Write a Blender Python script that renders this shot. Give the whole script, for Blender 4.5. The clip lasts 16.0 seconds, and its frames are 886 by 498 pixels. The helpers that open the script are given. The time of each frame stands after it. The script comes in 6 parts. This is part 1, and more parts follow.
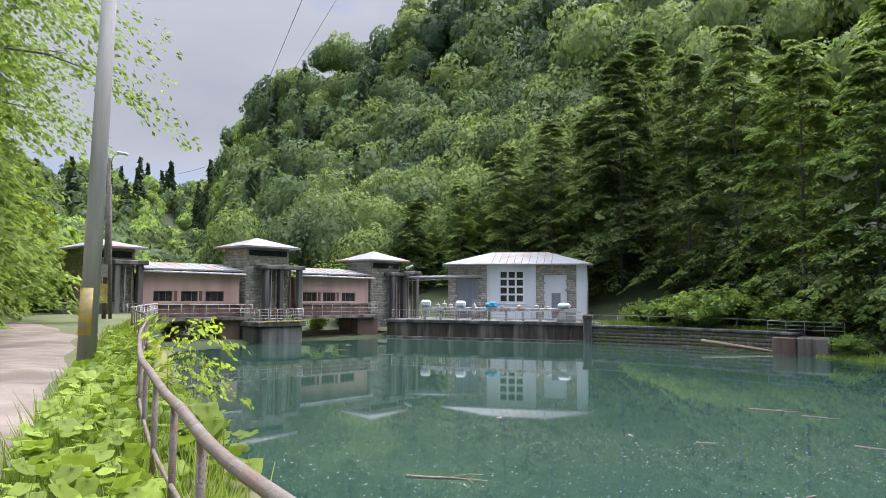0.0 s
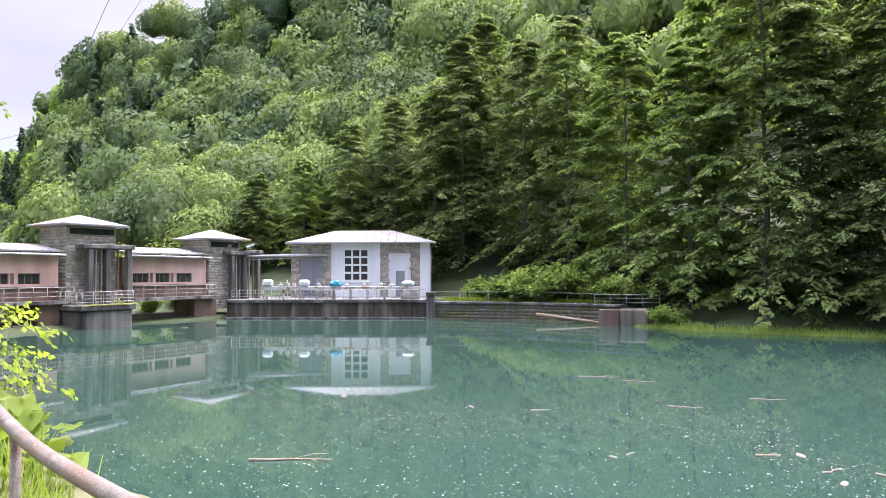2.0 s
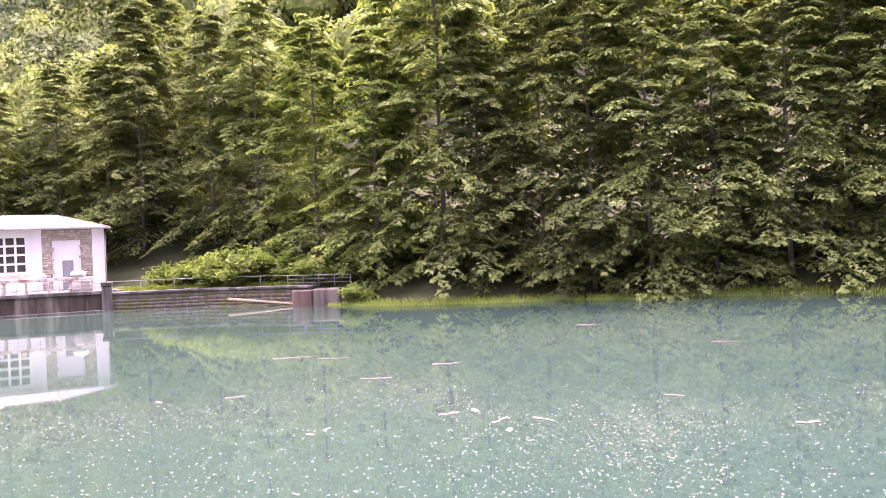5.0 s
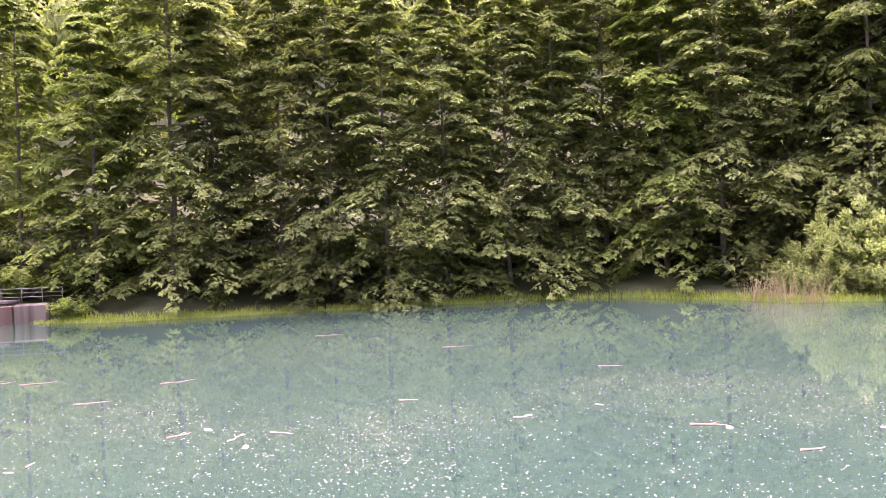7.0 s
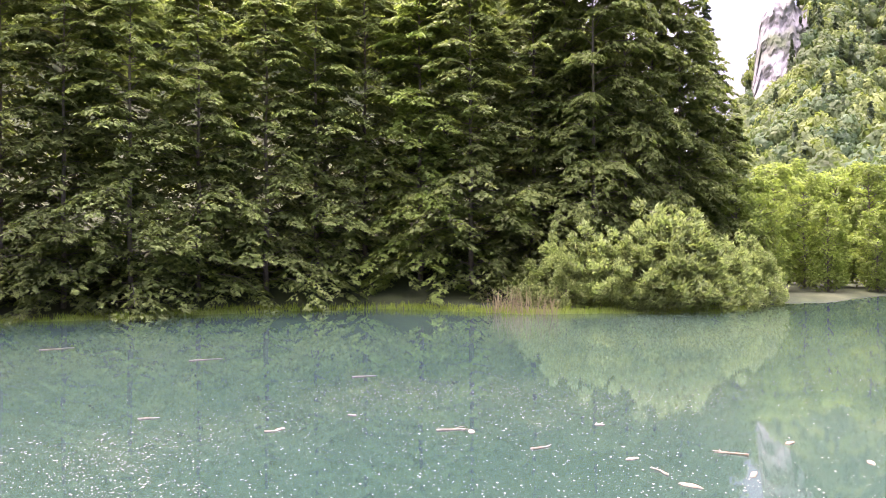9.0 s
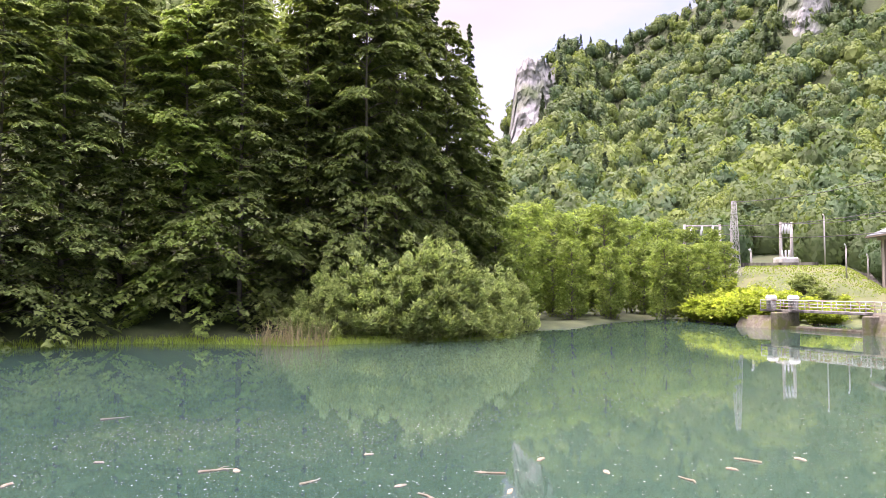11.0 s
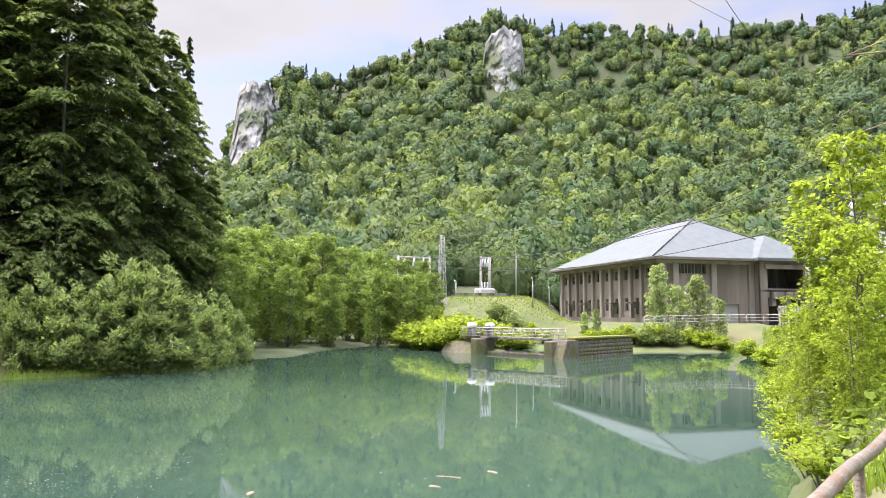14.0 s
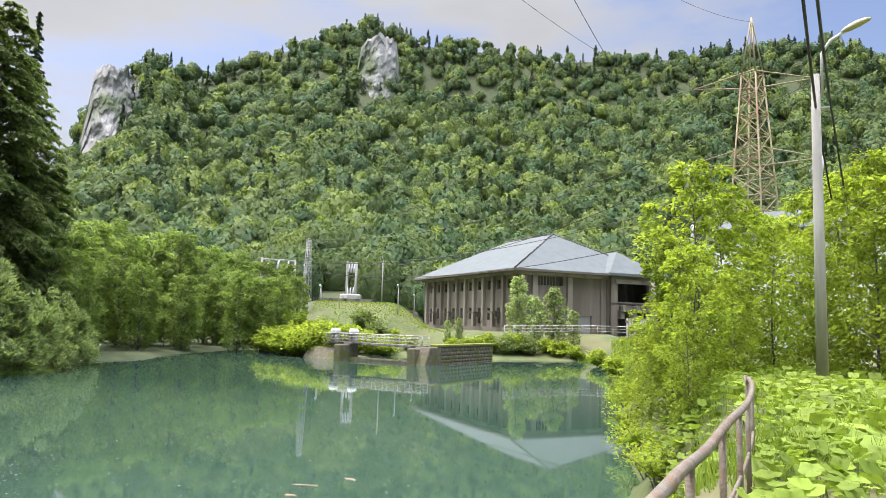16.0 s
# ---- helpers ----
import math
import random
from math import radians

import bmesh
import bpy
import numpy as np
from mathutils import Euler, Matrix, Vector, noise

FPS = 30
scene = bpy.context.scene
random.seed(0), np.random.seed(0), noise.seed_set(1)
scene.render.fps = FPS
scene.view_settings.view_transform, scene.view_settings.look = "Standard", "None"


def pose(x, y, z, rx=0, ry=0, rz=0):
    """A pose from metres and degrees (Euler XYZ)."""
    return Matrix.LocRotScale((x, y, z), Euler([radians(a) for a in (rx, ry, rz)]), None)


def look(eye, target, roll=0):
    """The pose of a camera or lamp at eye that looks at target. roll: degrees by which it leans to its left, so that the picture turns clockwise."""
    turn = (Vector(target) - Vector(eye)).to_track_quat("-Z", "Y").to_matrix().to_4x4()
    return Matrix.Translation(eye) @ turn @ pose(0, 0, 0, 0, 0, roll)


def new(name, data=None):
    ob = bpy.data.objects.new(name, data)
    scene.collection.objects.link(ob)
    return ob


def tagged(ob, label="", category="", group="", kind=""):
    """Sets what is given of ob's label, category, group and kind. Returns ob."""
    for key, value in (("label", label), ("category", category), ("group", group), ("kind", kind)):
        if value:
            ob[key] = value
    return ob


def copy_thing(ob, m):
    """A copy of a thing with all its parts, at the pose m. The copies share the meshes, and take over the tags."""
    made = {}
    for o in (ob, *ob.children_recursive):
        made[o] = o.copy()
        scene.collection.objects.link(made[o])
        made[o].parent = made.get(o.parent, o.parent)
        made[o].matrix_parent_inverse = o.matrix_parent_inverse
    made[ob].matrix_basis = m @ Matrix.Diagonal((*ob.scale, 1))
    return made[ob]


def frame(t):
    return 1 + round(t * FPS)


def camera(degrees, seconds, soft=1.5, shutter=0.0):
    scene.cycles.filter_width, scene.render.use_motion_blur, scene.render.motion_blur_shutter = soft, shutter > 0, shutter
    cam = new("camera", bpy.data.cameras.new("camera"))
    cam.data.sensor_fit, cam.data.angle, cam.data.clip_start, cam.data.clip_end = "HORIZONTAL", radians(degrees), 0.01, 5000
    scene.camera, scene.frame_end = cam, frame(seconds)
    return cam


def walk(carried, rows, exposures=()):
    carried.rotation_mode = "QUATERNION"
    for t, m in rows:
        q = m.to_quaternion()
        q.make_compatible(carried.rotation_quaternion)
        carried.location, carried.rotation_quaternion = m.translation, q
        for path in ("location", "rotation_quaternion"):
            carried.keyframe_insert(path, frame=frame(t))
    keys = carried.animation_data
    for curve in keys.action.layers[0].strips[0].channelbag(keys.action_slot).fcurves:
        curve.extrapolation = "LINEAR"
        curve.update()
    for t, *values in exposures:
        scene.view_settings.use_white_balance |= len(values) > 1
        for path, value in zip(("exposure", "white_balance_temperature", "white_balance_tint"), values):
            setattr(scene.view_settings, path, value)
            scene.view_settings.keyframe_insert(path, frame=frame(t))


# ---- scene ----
cam = camera(63.4, 16.0, soft=0.85)
EYE = 4.5  # metres above the water
ROWS = [
    (0.0, -0.01, 3.73, -0.42),
    (0.5, -2.33, 3.46, -0.19),
    (1.0, -5.11, 3.16, -0.04),
    (1.5, -8.70, 2.66, 0.14),
    (2.0, -12.36, 2.01, 0.31),
    (2.5, -15.93, 1.24, 0.42),
    (3.0, -19.72, 0.75, 0.56),
    (5.5, -41.34, -0.10, 2.58),
    (6.0, -46.40, -0.10, 2.47),
    (6.5, -51.72, -0.01, 2.25),
    (7.0, -57.17, 0.04, 2.05),
    (7.5, -63.06, -0.19, 1.89),
    (8.0, -67.81, -0.27, 1.64),
    (8.5, -72.01, -0.10, 0.91),
    (9.0, -76.29, 0.54, 0.24),
    (9.5, -80.98, 1.33, -0.05),
    (10.0, -85.62, 2.02, -0.02),
    (12.5, -106.21, 3.88, -0.29),
    (13.0, -109.85, 4.33, -0.39),
    (13.5, -113.26, 4.87, -0.33),
    (14.0, -116.59, 5.16, -0.30),
    (14.5, -119.70, 5.35, -0.38),
    (15.0, -122.61, 5.48, -0.73),
    (15.5, -125.22, 5.67, -1.19),
    (16.0, -127.32, 5.84, -1.62),
]
EXPOSURES = [(0.0, 0.28, 6000, 25), (0.5, 0.38, 6000, 25), (1.0, 0.58, 6000, 27), (1.5, 0.75, 6020, 29), (2.0, 0.98, 6050, 34), (2.5, 1.28, 6100, 42), (3.0, 1.5, 6250, 52), (5.5, 1.87, 6900, 72), (7.0, 1.77, 6900, 70),
             (7.5, 1.55, 6820, 62), (8.0, 1.42, 6750, 56), (9.0, 1.48, 6780, 55), (10.0, 1.1, 6780, 48), (12.5, 0.98, 6700, 38), (14.0, 0.8, 6550, 27), (15.0, 0.75, 6500, 23), (16.0, 0.5, 6450, 21)]
walk(cam, [(t, pose(0, 0, EYE, 90 + pitch, roll, yaw)) for t, yaw, pitch, roll in ROWS], EXPOSURES)

# ---- sky and sun ----
SUN_AZ, SUN_EL = -62.0, 66.0
world = bpy.data.worlds.new("world")
scene.world = world
world.use_nodes = True
wn, wl = world.node_tree.nodes, world.node_tree.links
wn.clear()
w_out = wn.new("ShaderNodeOutputWorld")
w_bg = wn.new("ShaderNodeBackground")
w_sky = wn.new("ShaderNodeTexSky")
w_sky.sky_type = "NISHITA"
w_sky.sun_disc = False
w_sky.sun_elevation, w_sky.sun_rotation = radians(SUN_EL), radians(-SUN_AZ)
w_sky.dust_density = 2.0
w_co = wn.new("ShaderNodeTexCoord")
w_map = wn.new("ShaderNodeMapping")
w_map.inputs["Scale"].default_value = (1.0, 1.0, 2.6)
w_map.inputs["Location"].default_value = (0.35, 0.6, 0.1)
w_noise = wn.new("ShaderNodeTexNoise")
w_noise.inputs["Scale"].default_value = 2.1
w_noise.inputs["Detail"].default_value = 7.0
w_noise.inputs["Roughness"].default_value = 0.52
w_ramp = wn.new("ShaderNodeValToRGB")
w_ramp.color_ramp.elements[0].position, w_ramp.color_ramp.elements[1].position = 0.51, 0.655
w_tint = wn.new("ShaderNodeValToRGB")
w_tint.color_ramp.elements[0].position, w_tint.color_ramp.elements[1].position = 0.45, 0.75
w_tint.color_ramp.elements[0].color, w_tint.color_ramp.elements[1].color = (3.5, 3.75, 3.7, 1), (2.7, 2.95, 3.0, 1)
w_mix = wn.new("ShaderNodeMix")
w_mix.data_type = "RGBA"
wl.new(w_co.outputs["Generated"], w_map.inputs["Vector"])
wl.new(w_map.outputs[0], w_noise.inputs["Vector"])
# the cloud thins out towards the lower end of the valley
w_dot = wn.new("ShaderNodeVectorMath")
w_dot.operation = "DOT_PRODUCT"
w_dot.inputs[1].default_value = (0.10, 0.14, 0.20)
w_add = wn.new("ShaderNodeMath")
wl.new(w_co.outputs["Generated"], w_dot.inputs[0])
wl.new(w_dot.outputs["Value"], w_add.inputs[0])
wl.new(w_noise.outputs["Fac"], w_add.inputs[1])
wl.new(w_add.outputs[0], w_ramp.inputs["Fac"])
wl.new(w_noise.outputs["Fac"], w_tint.inputs["Fac"])
wl.new(w_ramp.outputs["Color"], w_mix.inputs["Factor"])
wl.new(w_sky.outputs[0], w_mix.inputs["A"])
# a clouded dome is brighter towards the zenith
w_sep = wn.new("ShaderNodeSeparateXYZ")
w_grad = wn.new("ShaderNodeMapRange")
w_grad.inputs["To Min"].default_value, w_grad.inputs["To Max"].default_value = 1.05, 12.0
w_grad.interpolation_type = "SMOOTHSTEP"
w_grad.inputs["From Min"].default_value, w_grad.inputs["From Max"].default_value = 0.40, 1.0
w_scale = wn.new("ShaderNodeVectorMath")
w_scale.operation = "SCALE"
wl.new(w_co.outputs["Generated"], w_sep.inputs[0])
wl.new(w_sep.outputs["Z"], w_grad.inputs["Value"])
wl.new(w_tint.outputs["Color"], w_scale.inputs[0])
wl.new(w_grad.outputs[0], w_scale.inputs["Scale"])
wl.new(w_scale.outputs[0], w_mix.inputs["B"])
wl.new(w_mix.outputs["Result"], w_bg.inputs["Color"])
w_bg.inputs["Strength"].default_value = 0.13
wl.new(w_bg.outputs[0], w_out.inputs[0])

sun = new("sun", bpy.data.lights.new("sun", "SUN"))
sun.data.energy, sun.data.angle, sun.data.color = 2.3, radians(5.0), (1.0, 0.95, 0.87)
sun_dir = Vector((-math.sin(radians(SUN_AZ)) * math.cos(radians(SUN_EL)), math.cos(radians(SUN_AZ)) * math.cos(radians(SUN_EL)), math.sin(radians(SUN_EL))))
sun.matrix_world = look(sun_dir * 50, (0, 0, 0))


# ---- materials ----
def mat(name, c1, c2, rough=0.7, scale=4.0, metal=0.0, bump=0.2, bump_scale=30.0, c3=None, scale3=0.6, streaks=False, island=0.0, random_amount=0.0, thin=0.0, spec=0.5):
    """A surface: two colours mixed by noise, a third in larger patches, relief, and for leaves some light let through (thin)."""
    m = bpy.data.materials.new(name)
    m.use_nodes = True
    n, l = m.node_tree.nodes, m.node_tree.links
    b = n["Principled BSDF"]
    b.inputs["Roughness"].default_value, b.inputs["Metallic"].default_value = rough, metal
    b.inputs["Specular IOR Level"].default_value = spec
    co = n.new("ShaderNodeTexCoord")
    mp = n.new("ShaderNodeMapping")
    l.new(co.outputs["Object"], mp.inputs["Vector"])
    if streaks:
        mp.inputs["Scale"].default_value = (1.0, 1.0, 0.12)
    t = n.new("ShaderNodeTexNoise")
    t.inputs["Scale"].default_value, t.inputs["Detail"].default_value = scale, 8.0
    t.inputs["Roughness"].default_value = 0.65
    l.new(mp.outputs[0], t.inputs["Vector"])
    r = n.new("ShaderNodeValToRGB")
    r.color_ramp.elements[0].position, r.color_ramp.elements[1].position = 0.35, 0.65
    r.color_ramp.elements[0].color, r.color_ramp.elements[1].color = (*c1, 1), (*c2, 1)
    l.new(t.outputs["Fac"], r.inputs["Fac"])
    out = r.outputs["Color"]
    if c3:
        t3 = n.new("ShaderNodeTexNoise")
        t3.inputs["Scale"].default_value, t3.inputs["Detail"].default_value = scale3, 6.0
        l.new(mp.outputs[0], t3.inputs["Vector"])
        r3 = n.new("ShaderNodeValToRGB")
        r3.color_ramp.elements[0].position, r3.color_ramp.elements[1].position = 0.48, 0.62
        l.new(t3.outputs["Fac"], r3.inputs["Fac"])
        x = n.new("ShaderNodeMix")
        x.data_type = "RGBA"
        l.new(r3.outputs["Color"], x.inputs["Factor"])
        l.new(out, x.inputs["A"])
        x.inputs["B"].default_value = (*c3, 1)
        out = x.outputs["Result"]
    for amount, source in ((island, "ShaderNodeNewGeometry"), (random_amount, "ShaderNodeObjectInfo")):
        if amount:
            g = n.new(source)
            mr = n.new("ShaderNodeMapRange")
            mr.inputs["To Min"].default_value, mr.inputs["To Max"].default_value = 1 - amount, 1 + amount
            l.new(g.outputs["Random Per Island" if source == "ShaderNodeNewGeometry" else "Random"], mr.inputs["Value"])
            v = n.new("ShaderNodeVectorMath")
            v.operation = "SCALE"
            l.new(out, v.inputs[0])
            l.new(mr.outputs[0], v.inputs["Scale"])
            out = v.outputs[0]
    l.new(out, b.inputs["Base Color"])
    if bump:
        tb = n.new("ShaderNodeTexNoise")
        tb.inputs["Scale"].default_value, tb.inputs["Detail"].default_value = bump_scale, 6.0
        l.new(mp.outputs[0], tb.inputs["Vector"])
        bp = n.new("ShaderNodeBump")
        bp.inputs["Strength"].default_value, bp.inputs["Distance"].default_value = bump, 0.02
        l.new(tb.outputs["Fac"], bp.inputs["Height"])
        l.new(bp.outputs[0], b.inputs["Normal"])
    if thin:
        tr = n.new("ShaderNodeBsdfTranslucent")
        v = n.new("ShaderNodeVectorMath")
        v.operation = "MULTIPLY"
        v.inputs[1].default_value = (1.25, 1.3, 0.7)
        l.new(out, v.inputs[0])
        l.new(v.outputs[0], tr.inputs["Color"])
        ms = n.new("ShaderNodeMixShader")
        ms.inputs[0].default_value = thin
        l.new(b.outputs[0], ms.inputs[1])
        l.new(tr.outputs[0], ms.inputs[2])
        l.new(ms.outputs[0], n["Material Output"].inputs[0])
    return m


def leaf_mat(name, c1, c2, thin=0.45, island=0.28, rnd=0.18, rough=0.6, scale=0.35):
    return mat(name, c1, c2, rough=rough, scale=scale, bump=0, island=island, random_amount=rnd, thin=thin, spec=0.12)


M_BEECH = leaf_mat("beech_leaf", (0.145, 0.20, 0.072), (0.245, 0.31, 0.105), thin=0.45, rnd=0.2)
M_HORNBEAM = leaf_mat("hornbeam_leaf", (0.15, 0.22, 0.06), (0.25, 0.33, 0.10), thin=0.5, rnd=0.2)
M_BRIGHT = leaf_mat("bright_leaf", (0.17, 0.25, 0.065), (0.27, 0.36, 0.10), thin=0.5)
M_FRESH = leaf_mat("fresh_leaf", (0.25, 0.33, 0.045), (0.37, 0.45, 0.065), thin=0.55)
M_WILLOW = leaf_mat("willow_leaf", (0.28, 0.36, 0.15), (0.38, 0.46, 0.22), thin=0.5)
M_FIR = leaf_mat("fir_needle", (0.05, 0.085, 0.045), (0.075, 0.115, 0.055), thin=0.25)
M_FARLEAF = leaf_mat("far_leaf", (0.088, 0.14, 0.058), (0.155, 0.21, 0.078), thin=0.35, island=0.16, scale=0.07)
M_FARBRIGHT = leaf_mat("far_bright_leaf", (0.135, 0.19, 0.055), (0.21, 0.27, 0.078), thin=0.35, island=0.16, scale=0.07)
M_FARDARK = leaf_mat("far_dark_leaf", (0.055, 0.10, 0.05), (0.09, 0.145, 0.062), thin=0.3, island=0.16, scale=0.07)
M_FARFIR = leaf_mat("far_fir", (0.06, 0.095, 0.052), (0.09, 0.13, 0.068), thin=0.25)
M_SEDGE = leaf_mat("shore_sedge", (0.27, 0.35, 0.09), (0.38, 0.46, 0.14), thin=0.35)
M_BUTTERBUR = leaf_mat("butterbur_leaf", (0.16, 0.235, 0.038), (0.27, 0.35, 0.06), thin=0.35, island=0.3, rough=0.42)
M_BARK = mat("bark", (0.10, 0.085, 0.07), (0.19, 0.17, 0.145), rough=0.9, scale=6, bump=0.6, bump_scale=14)
M_GROUND = mat("soil_and_grass", (0.03, 0.045, 0.015), (0.06, 0.08, 0.026), rough=0.95, scale=0.5, bump=0.7, bump_scale=5, c3=(0.05, 0.06, 0.022), scale3=0.08)
M_MEADOW = mat("meadow", (0.075, 0.10, 0.033), (0.12, 0.14, 0.05), rough=0.95, scale=0.6, bump=0.6, bump_scale=8, c3=(0.14, 0.135, 0.06), scale3=0.12)
M_ROAD = mat("dirt_road", (0.20, 0.16, 0.125), (0.29, 0.24, 0.19), rough=0.95, scale=1.3, bump=0.5, bump_scale=25, c3=(0.16, 0.125, 0.095), scale3=0.35)
M_ROCK = mat("limestone", (0.24, 0.238, 0.235), (0.38, 0.376, 0.37), rough=0.95, scale=0.09, bump=0.5, bump_scale=0.3, c3=(0.12, 0.15, 0.08), scale3=0.03, streaks=False)
M_CONC = mat("stained_concrete", (0.16, 0.15, 0.13), (0.30, 0.28, 0.25), rough=0.9, scale=1.6, bump=0.5, bump_scale=12, c3=(0.045, 0.042, 0.038), scale3=0.7, streaks=True)
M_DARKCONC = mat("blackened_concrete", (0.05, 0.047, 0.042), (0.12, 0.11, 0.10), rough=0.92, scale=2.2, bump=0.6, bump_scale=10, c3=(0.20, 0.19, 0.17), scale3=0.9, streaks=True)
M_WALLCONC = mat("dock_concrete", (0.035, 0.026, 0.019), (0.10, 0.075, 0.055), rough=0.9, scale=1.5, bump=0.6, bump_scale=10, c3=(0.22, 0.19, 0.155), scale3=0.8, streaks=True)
M_MORTAR = mat("mortar", (0.20, 0.185, 0.16), (0.28, 0.26, 0.23), rough=0.95, scale=6, bump=0.3)
M_PINK = mat("pink_plaster", (0.58, 0.38, 0.315), (0.65, 0.44, 0.37), rough=0.85, scale=1.2, bump=0.15, c3=(0.50, 0.32, 0.26), scale3=0.5, streaks=True)
M_BROWN = mat("brown_plaster", (0.15, 0.095, 0.075), (0.24, 0.165, 0.13), rough=0.85, scale=1.2, bump=0.2, c3=(0.12, 0.07, 0.05), scale3=0.6, streaks=True)
M_WHITE = mat("white_render", (0.76, 0.78, 0.77), (0.84, 0.85, 0.84), rough=0.85, scale=1.0, bump=0.1, c3=(0.70, 0.72, 0.70), scale3=0.35, streaks=True)
M_ROOF = mat("zinc_sheet", (0.25, 0.255, 0.26), (0.33, 0.33, 0.33), rough=0.5, metal=0.2, scale=1.5, bump=0.1, c3=(0.29, 0.21, 0.155), scale3=0.5)
M_PWROOF = mat("grey_roof_sheet", (0.105, 0.126, 0.130), (0.135, 0.155, 0.160), rough=0.72, metal=0.0, scale=0.6, bump=0.1)
M_PWWALL = mat("grey_render", (0.19, 0.165, 0.14), (0.25, 0.22, 0.19), rough=0.9, scale=0.8, bump=0.2, c3=(0.145, 0.125, 0.105), scale3=0.3, streaks=True)
M_PILASTER = mat("pilaster_render", (0.27, 0.245, 0.215), (0.34, 0.31, 0.275), rough=0.9, scale=0.8, bump=0.2, c3=(0.20, 0.18, 0.155), scale3=0.4, streaks=True)
M_DARKGLASS = mat("dark_pane", (0.025, 0.028, 0.026), (0.06, 0.064, 0.058), rough=0.12, scale=0.8, bump=0)
M_GREYDOOR = mat("grey_door", (0.22, 0.23, 0.25), (0.28, 0.29, 0.31), rough=0.6, scale=2, bump=0.1, streaks=True)
M_RUST = mat("rusted_rail", (0.15, 0.125, 0.10), (0.25, 0.215, 0.175), rough=0.75, scale=9, bump=0.5, bump_scale=60, c3=(0.20, 0.135, 0.095), scale3=7.0, metal=0.2)
M_STEEL = mat("weathered_steel", (0.30, 0.30, 0.29), (0.42, 0.42, 0.41), rough=0.55, scale=6, bump=0.1, metal=0.4)
M_PAINTRAIL = mat("pale_painted_rail", (0.44, 0.44, 0.42), (0.58, 0.58, 0.55), rough=0.6, scale=5, bump=0.1, c3=(0.28, 0.17, 0.11), scale3=1.5)
M_POLE = mat("pole_concrete", (0.34, 0.33, 0.31), (0.45, 0.44, 0.41), rough=0.9, scale=5, bump=0.3, bump_scale=40, c3=(0.26, 0.25, 0.23), scale3=1.0, streaks=True)
M_YELLOW = mat("yellow_paint", (0.50, 0.34, 0.05), (0.60, 0.42, 0.08), rough=0.7, scale=6, bump=0.2, c3=(0.33, 0.29, 0.2), scale3=4)
M_WOOD = mat("drift_wood", (0.24, 0.17, 0.11), (0.38, 0.29, 0.20), rough=0.9, scale=6, bump=0.4)
M_PYLON = mat("rusty_pylon", (0.30, 0.26, 0.15), (0.38, 0.33, 0.20), rough=0.7, scale=2, bump=0.1, c3=(0.27, 0.17, 0.11), scale3=0.25)
M_CABLE = mat("cable", (0.03, 0.03, 0.03), (0.06, 0.06, 0.06), rough=0.6, bump=0)
M_PORCELAIN = mat("porcelain", (0.5, 0.52, 0.54), (0.62, 0.64, 0.66), rough=0.25, bump=0)
M_FOAM = mat("pale_flotsam", (0.28, 0.24, 0.17), (0.48, 0.43, 0.33), rough=0.8, scale=3, bump=0, island=0.35)
M_BLUE = mat("blue_tarp", (0.02, 0.22, 0.36), (0.05, 0.32, 0.48), rough=0.5, scale=4, bump=0.3)
M_WEIRSTONE = mat("weir_stone", (0.10, 0.085, 0.06), (0.21, 0.185, 0.14), rough=0.95, scale=2.5, bump=0.9, bump_scale=5, c3=(0.12, 0.13, 0.04), scale3=0.9)
M_MOSS = mat("moss", (0.16, 0.17, 0.03), (0.26, 0.25, 0.06), rough=0.95, scale=5, bump=0.8, bump_scale=25)
M_GRASS = leaf_mat("grass_blade", (0.18, 0.27, 0.038), (0.28, 0.36, 0.065), thin=0.35)
M_REED = leaf_mat("dry_reed", (0.36, 0.30, 0.17), (0.45, 0.39, 0.24), thin=0.25)


def water_material():
    m = bpy.data.materials.new("milky_teal_water")
    m.use_nodes = True
    n, l = m.node_tree.nodes, m.node_tree.links
    b = n["Principled BSDF"]
    b.inputs["Roughness"].default_value = 0.03
    b.inputs["IOR"].default_value = 1.33
    co = n.new("ShaderNodeTexCoord")
    t = n.new("ShaderNodeTexNoise")
    t.inputs["Scale"].default_value, t.inputs["Detail"].default_value = 0.035, 3.0
    l.new(co.outputs["Object"], t.inputs["Vector"])
    r = n.new("ShaderNodeValToRGB")
    r.color_ramp.elements[0].color, r.color_ramp.elements[1].color = (0.024, 0.056, 0.043, 1), (0.042, 0.080, 0.056, 1)
    r.color_ramp.elements[0].position, r.color_ramp.elements[1].position = 0.35, 0.65
    l.new(t.outputs["Fac"], r.inputs["Fac"])
    l.new(r.outputs["Color"], b.inputs["Base Color"])
    w = n.new("ShaderNodeTexNoise")
    w.inputs["Scale"].default_value, w.inputs["Detail"].default_value = 1.1, 3.0
    l.new(co.outputs["Object"], w.inputs["Vector"])
    bp = n.new("ShaderNodeBump")
    bp.inputs["Strength"].default_value, bp.inputs["Distance"].default_value = 0.014, 0.02
    l.new(w.outputs["Fac"], bp.inputs["Height"])
    l.new(bp.outputs[0], b.inputs["Normal"])
    return m


M_WATER = water_material()


# ---- building blocks ----
def part(name, bm, material, parent=None, label="", smooth=False):
    me = bpy.data.meshes.new(name)
    bm.to_mesh(me)
    bm.free()
    return mesh_part(name, me, material, parent, label, smooth)


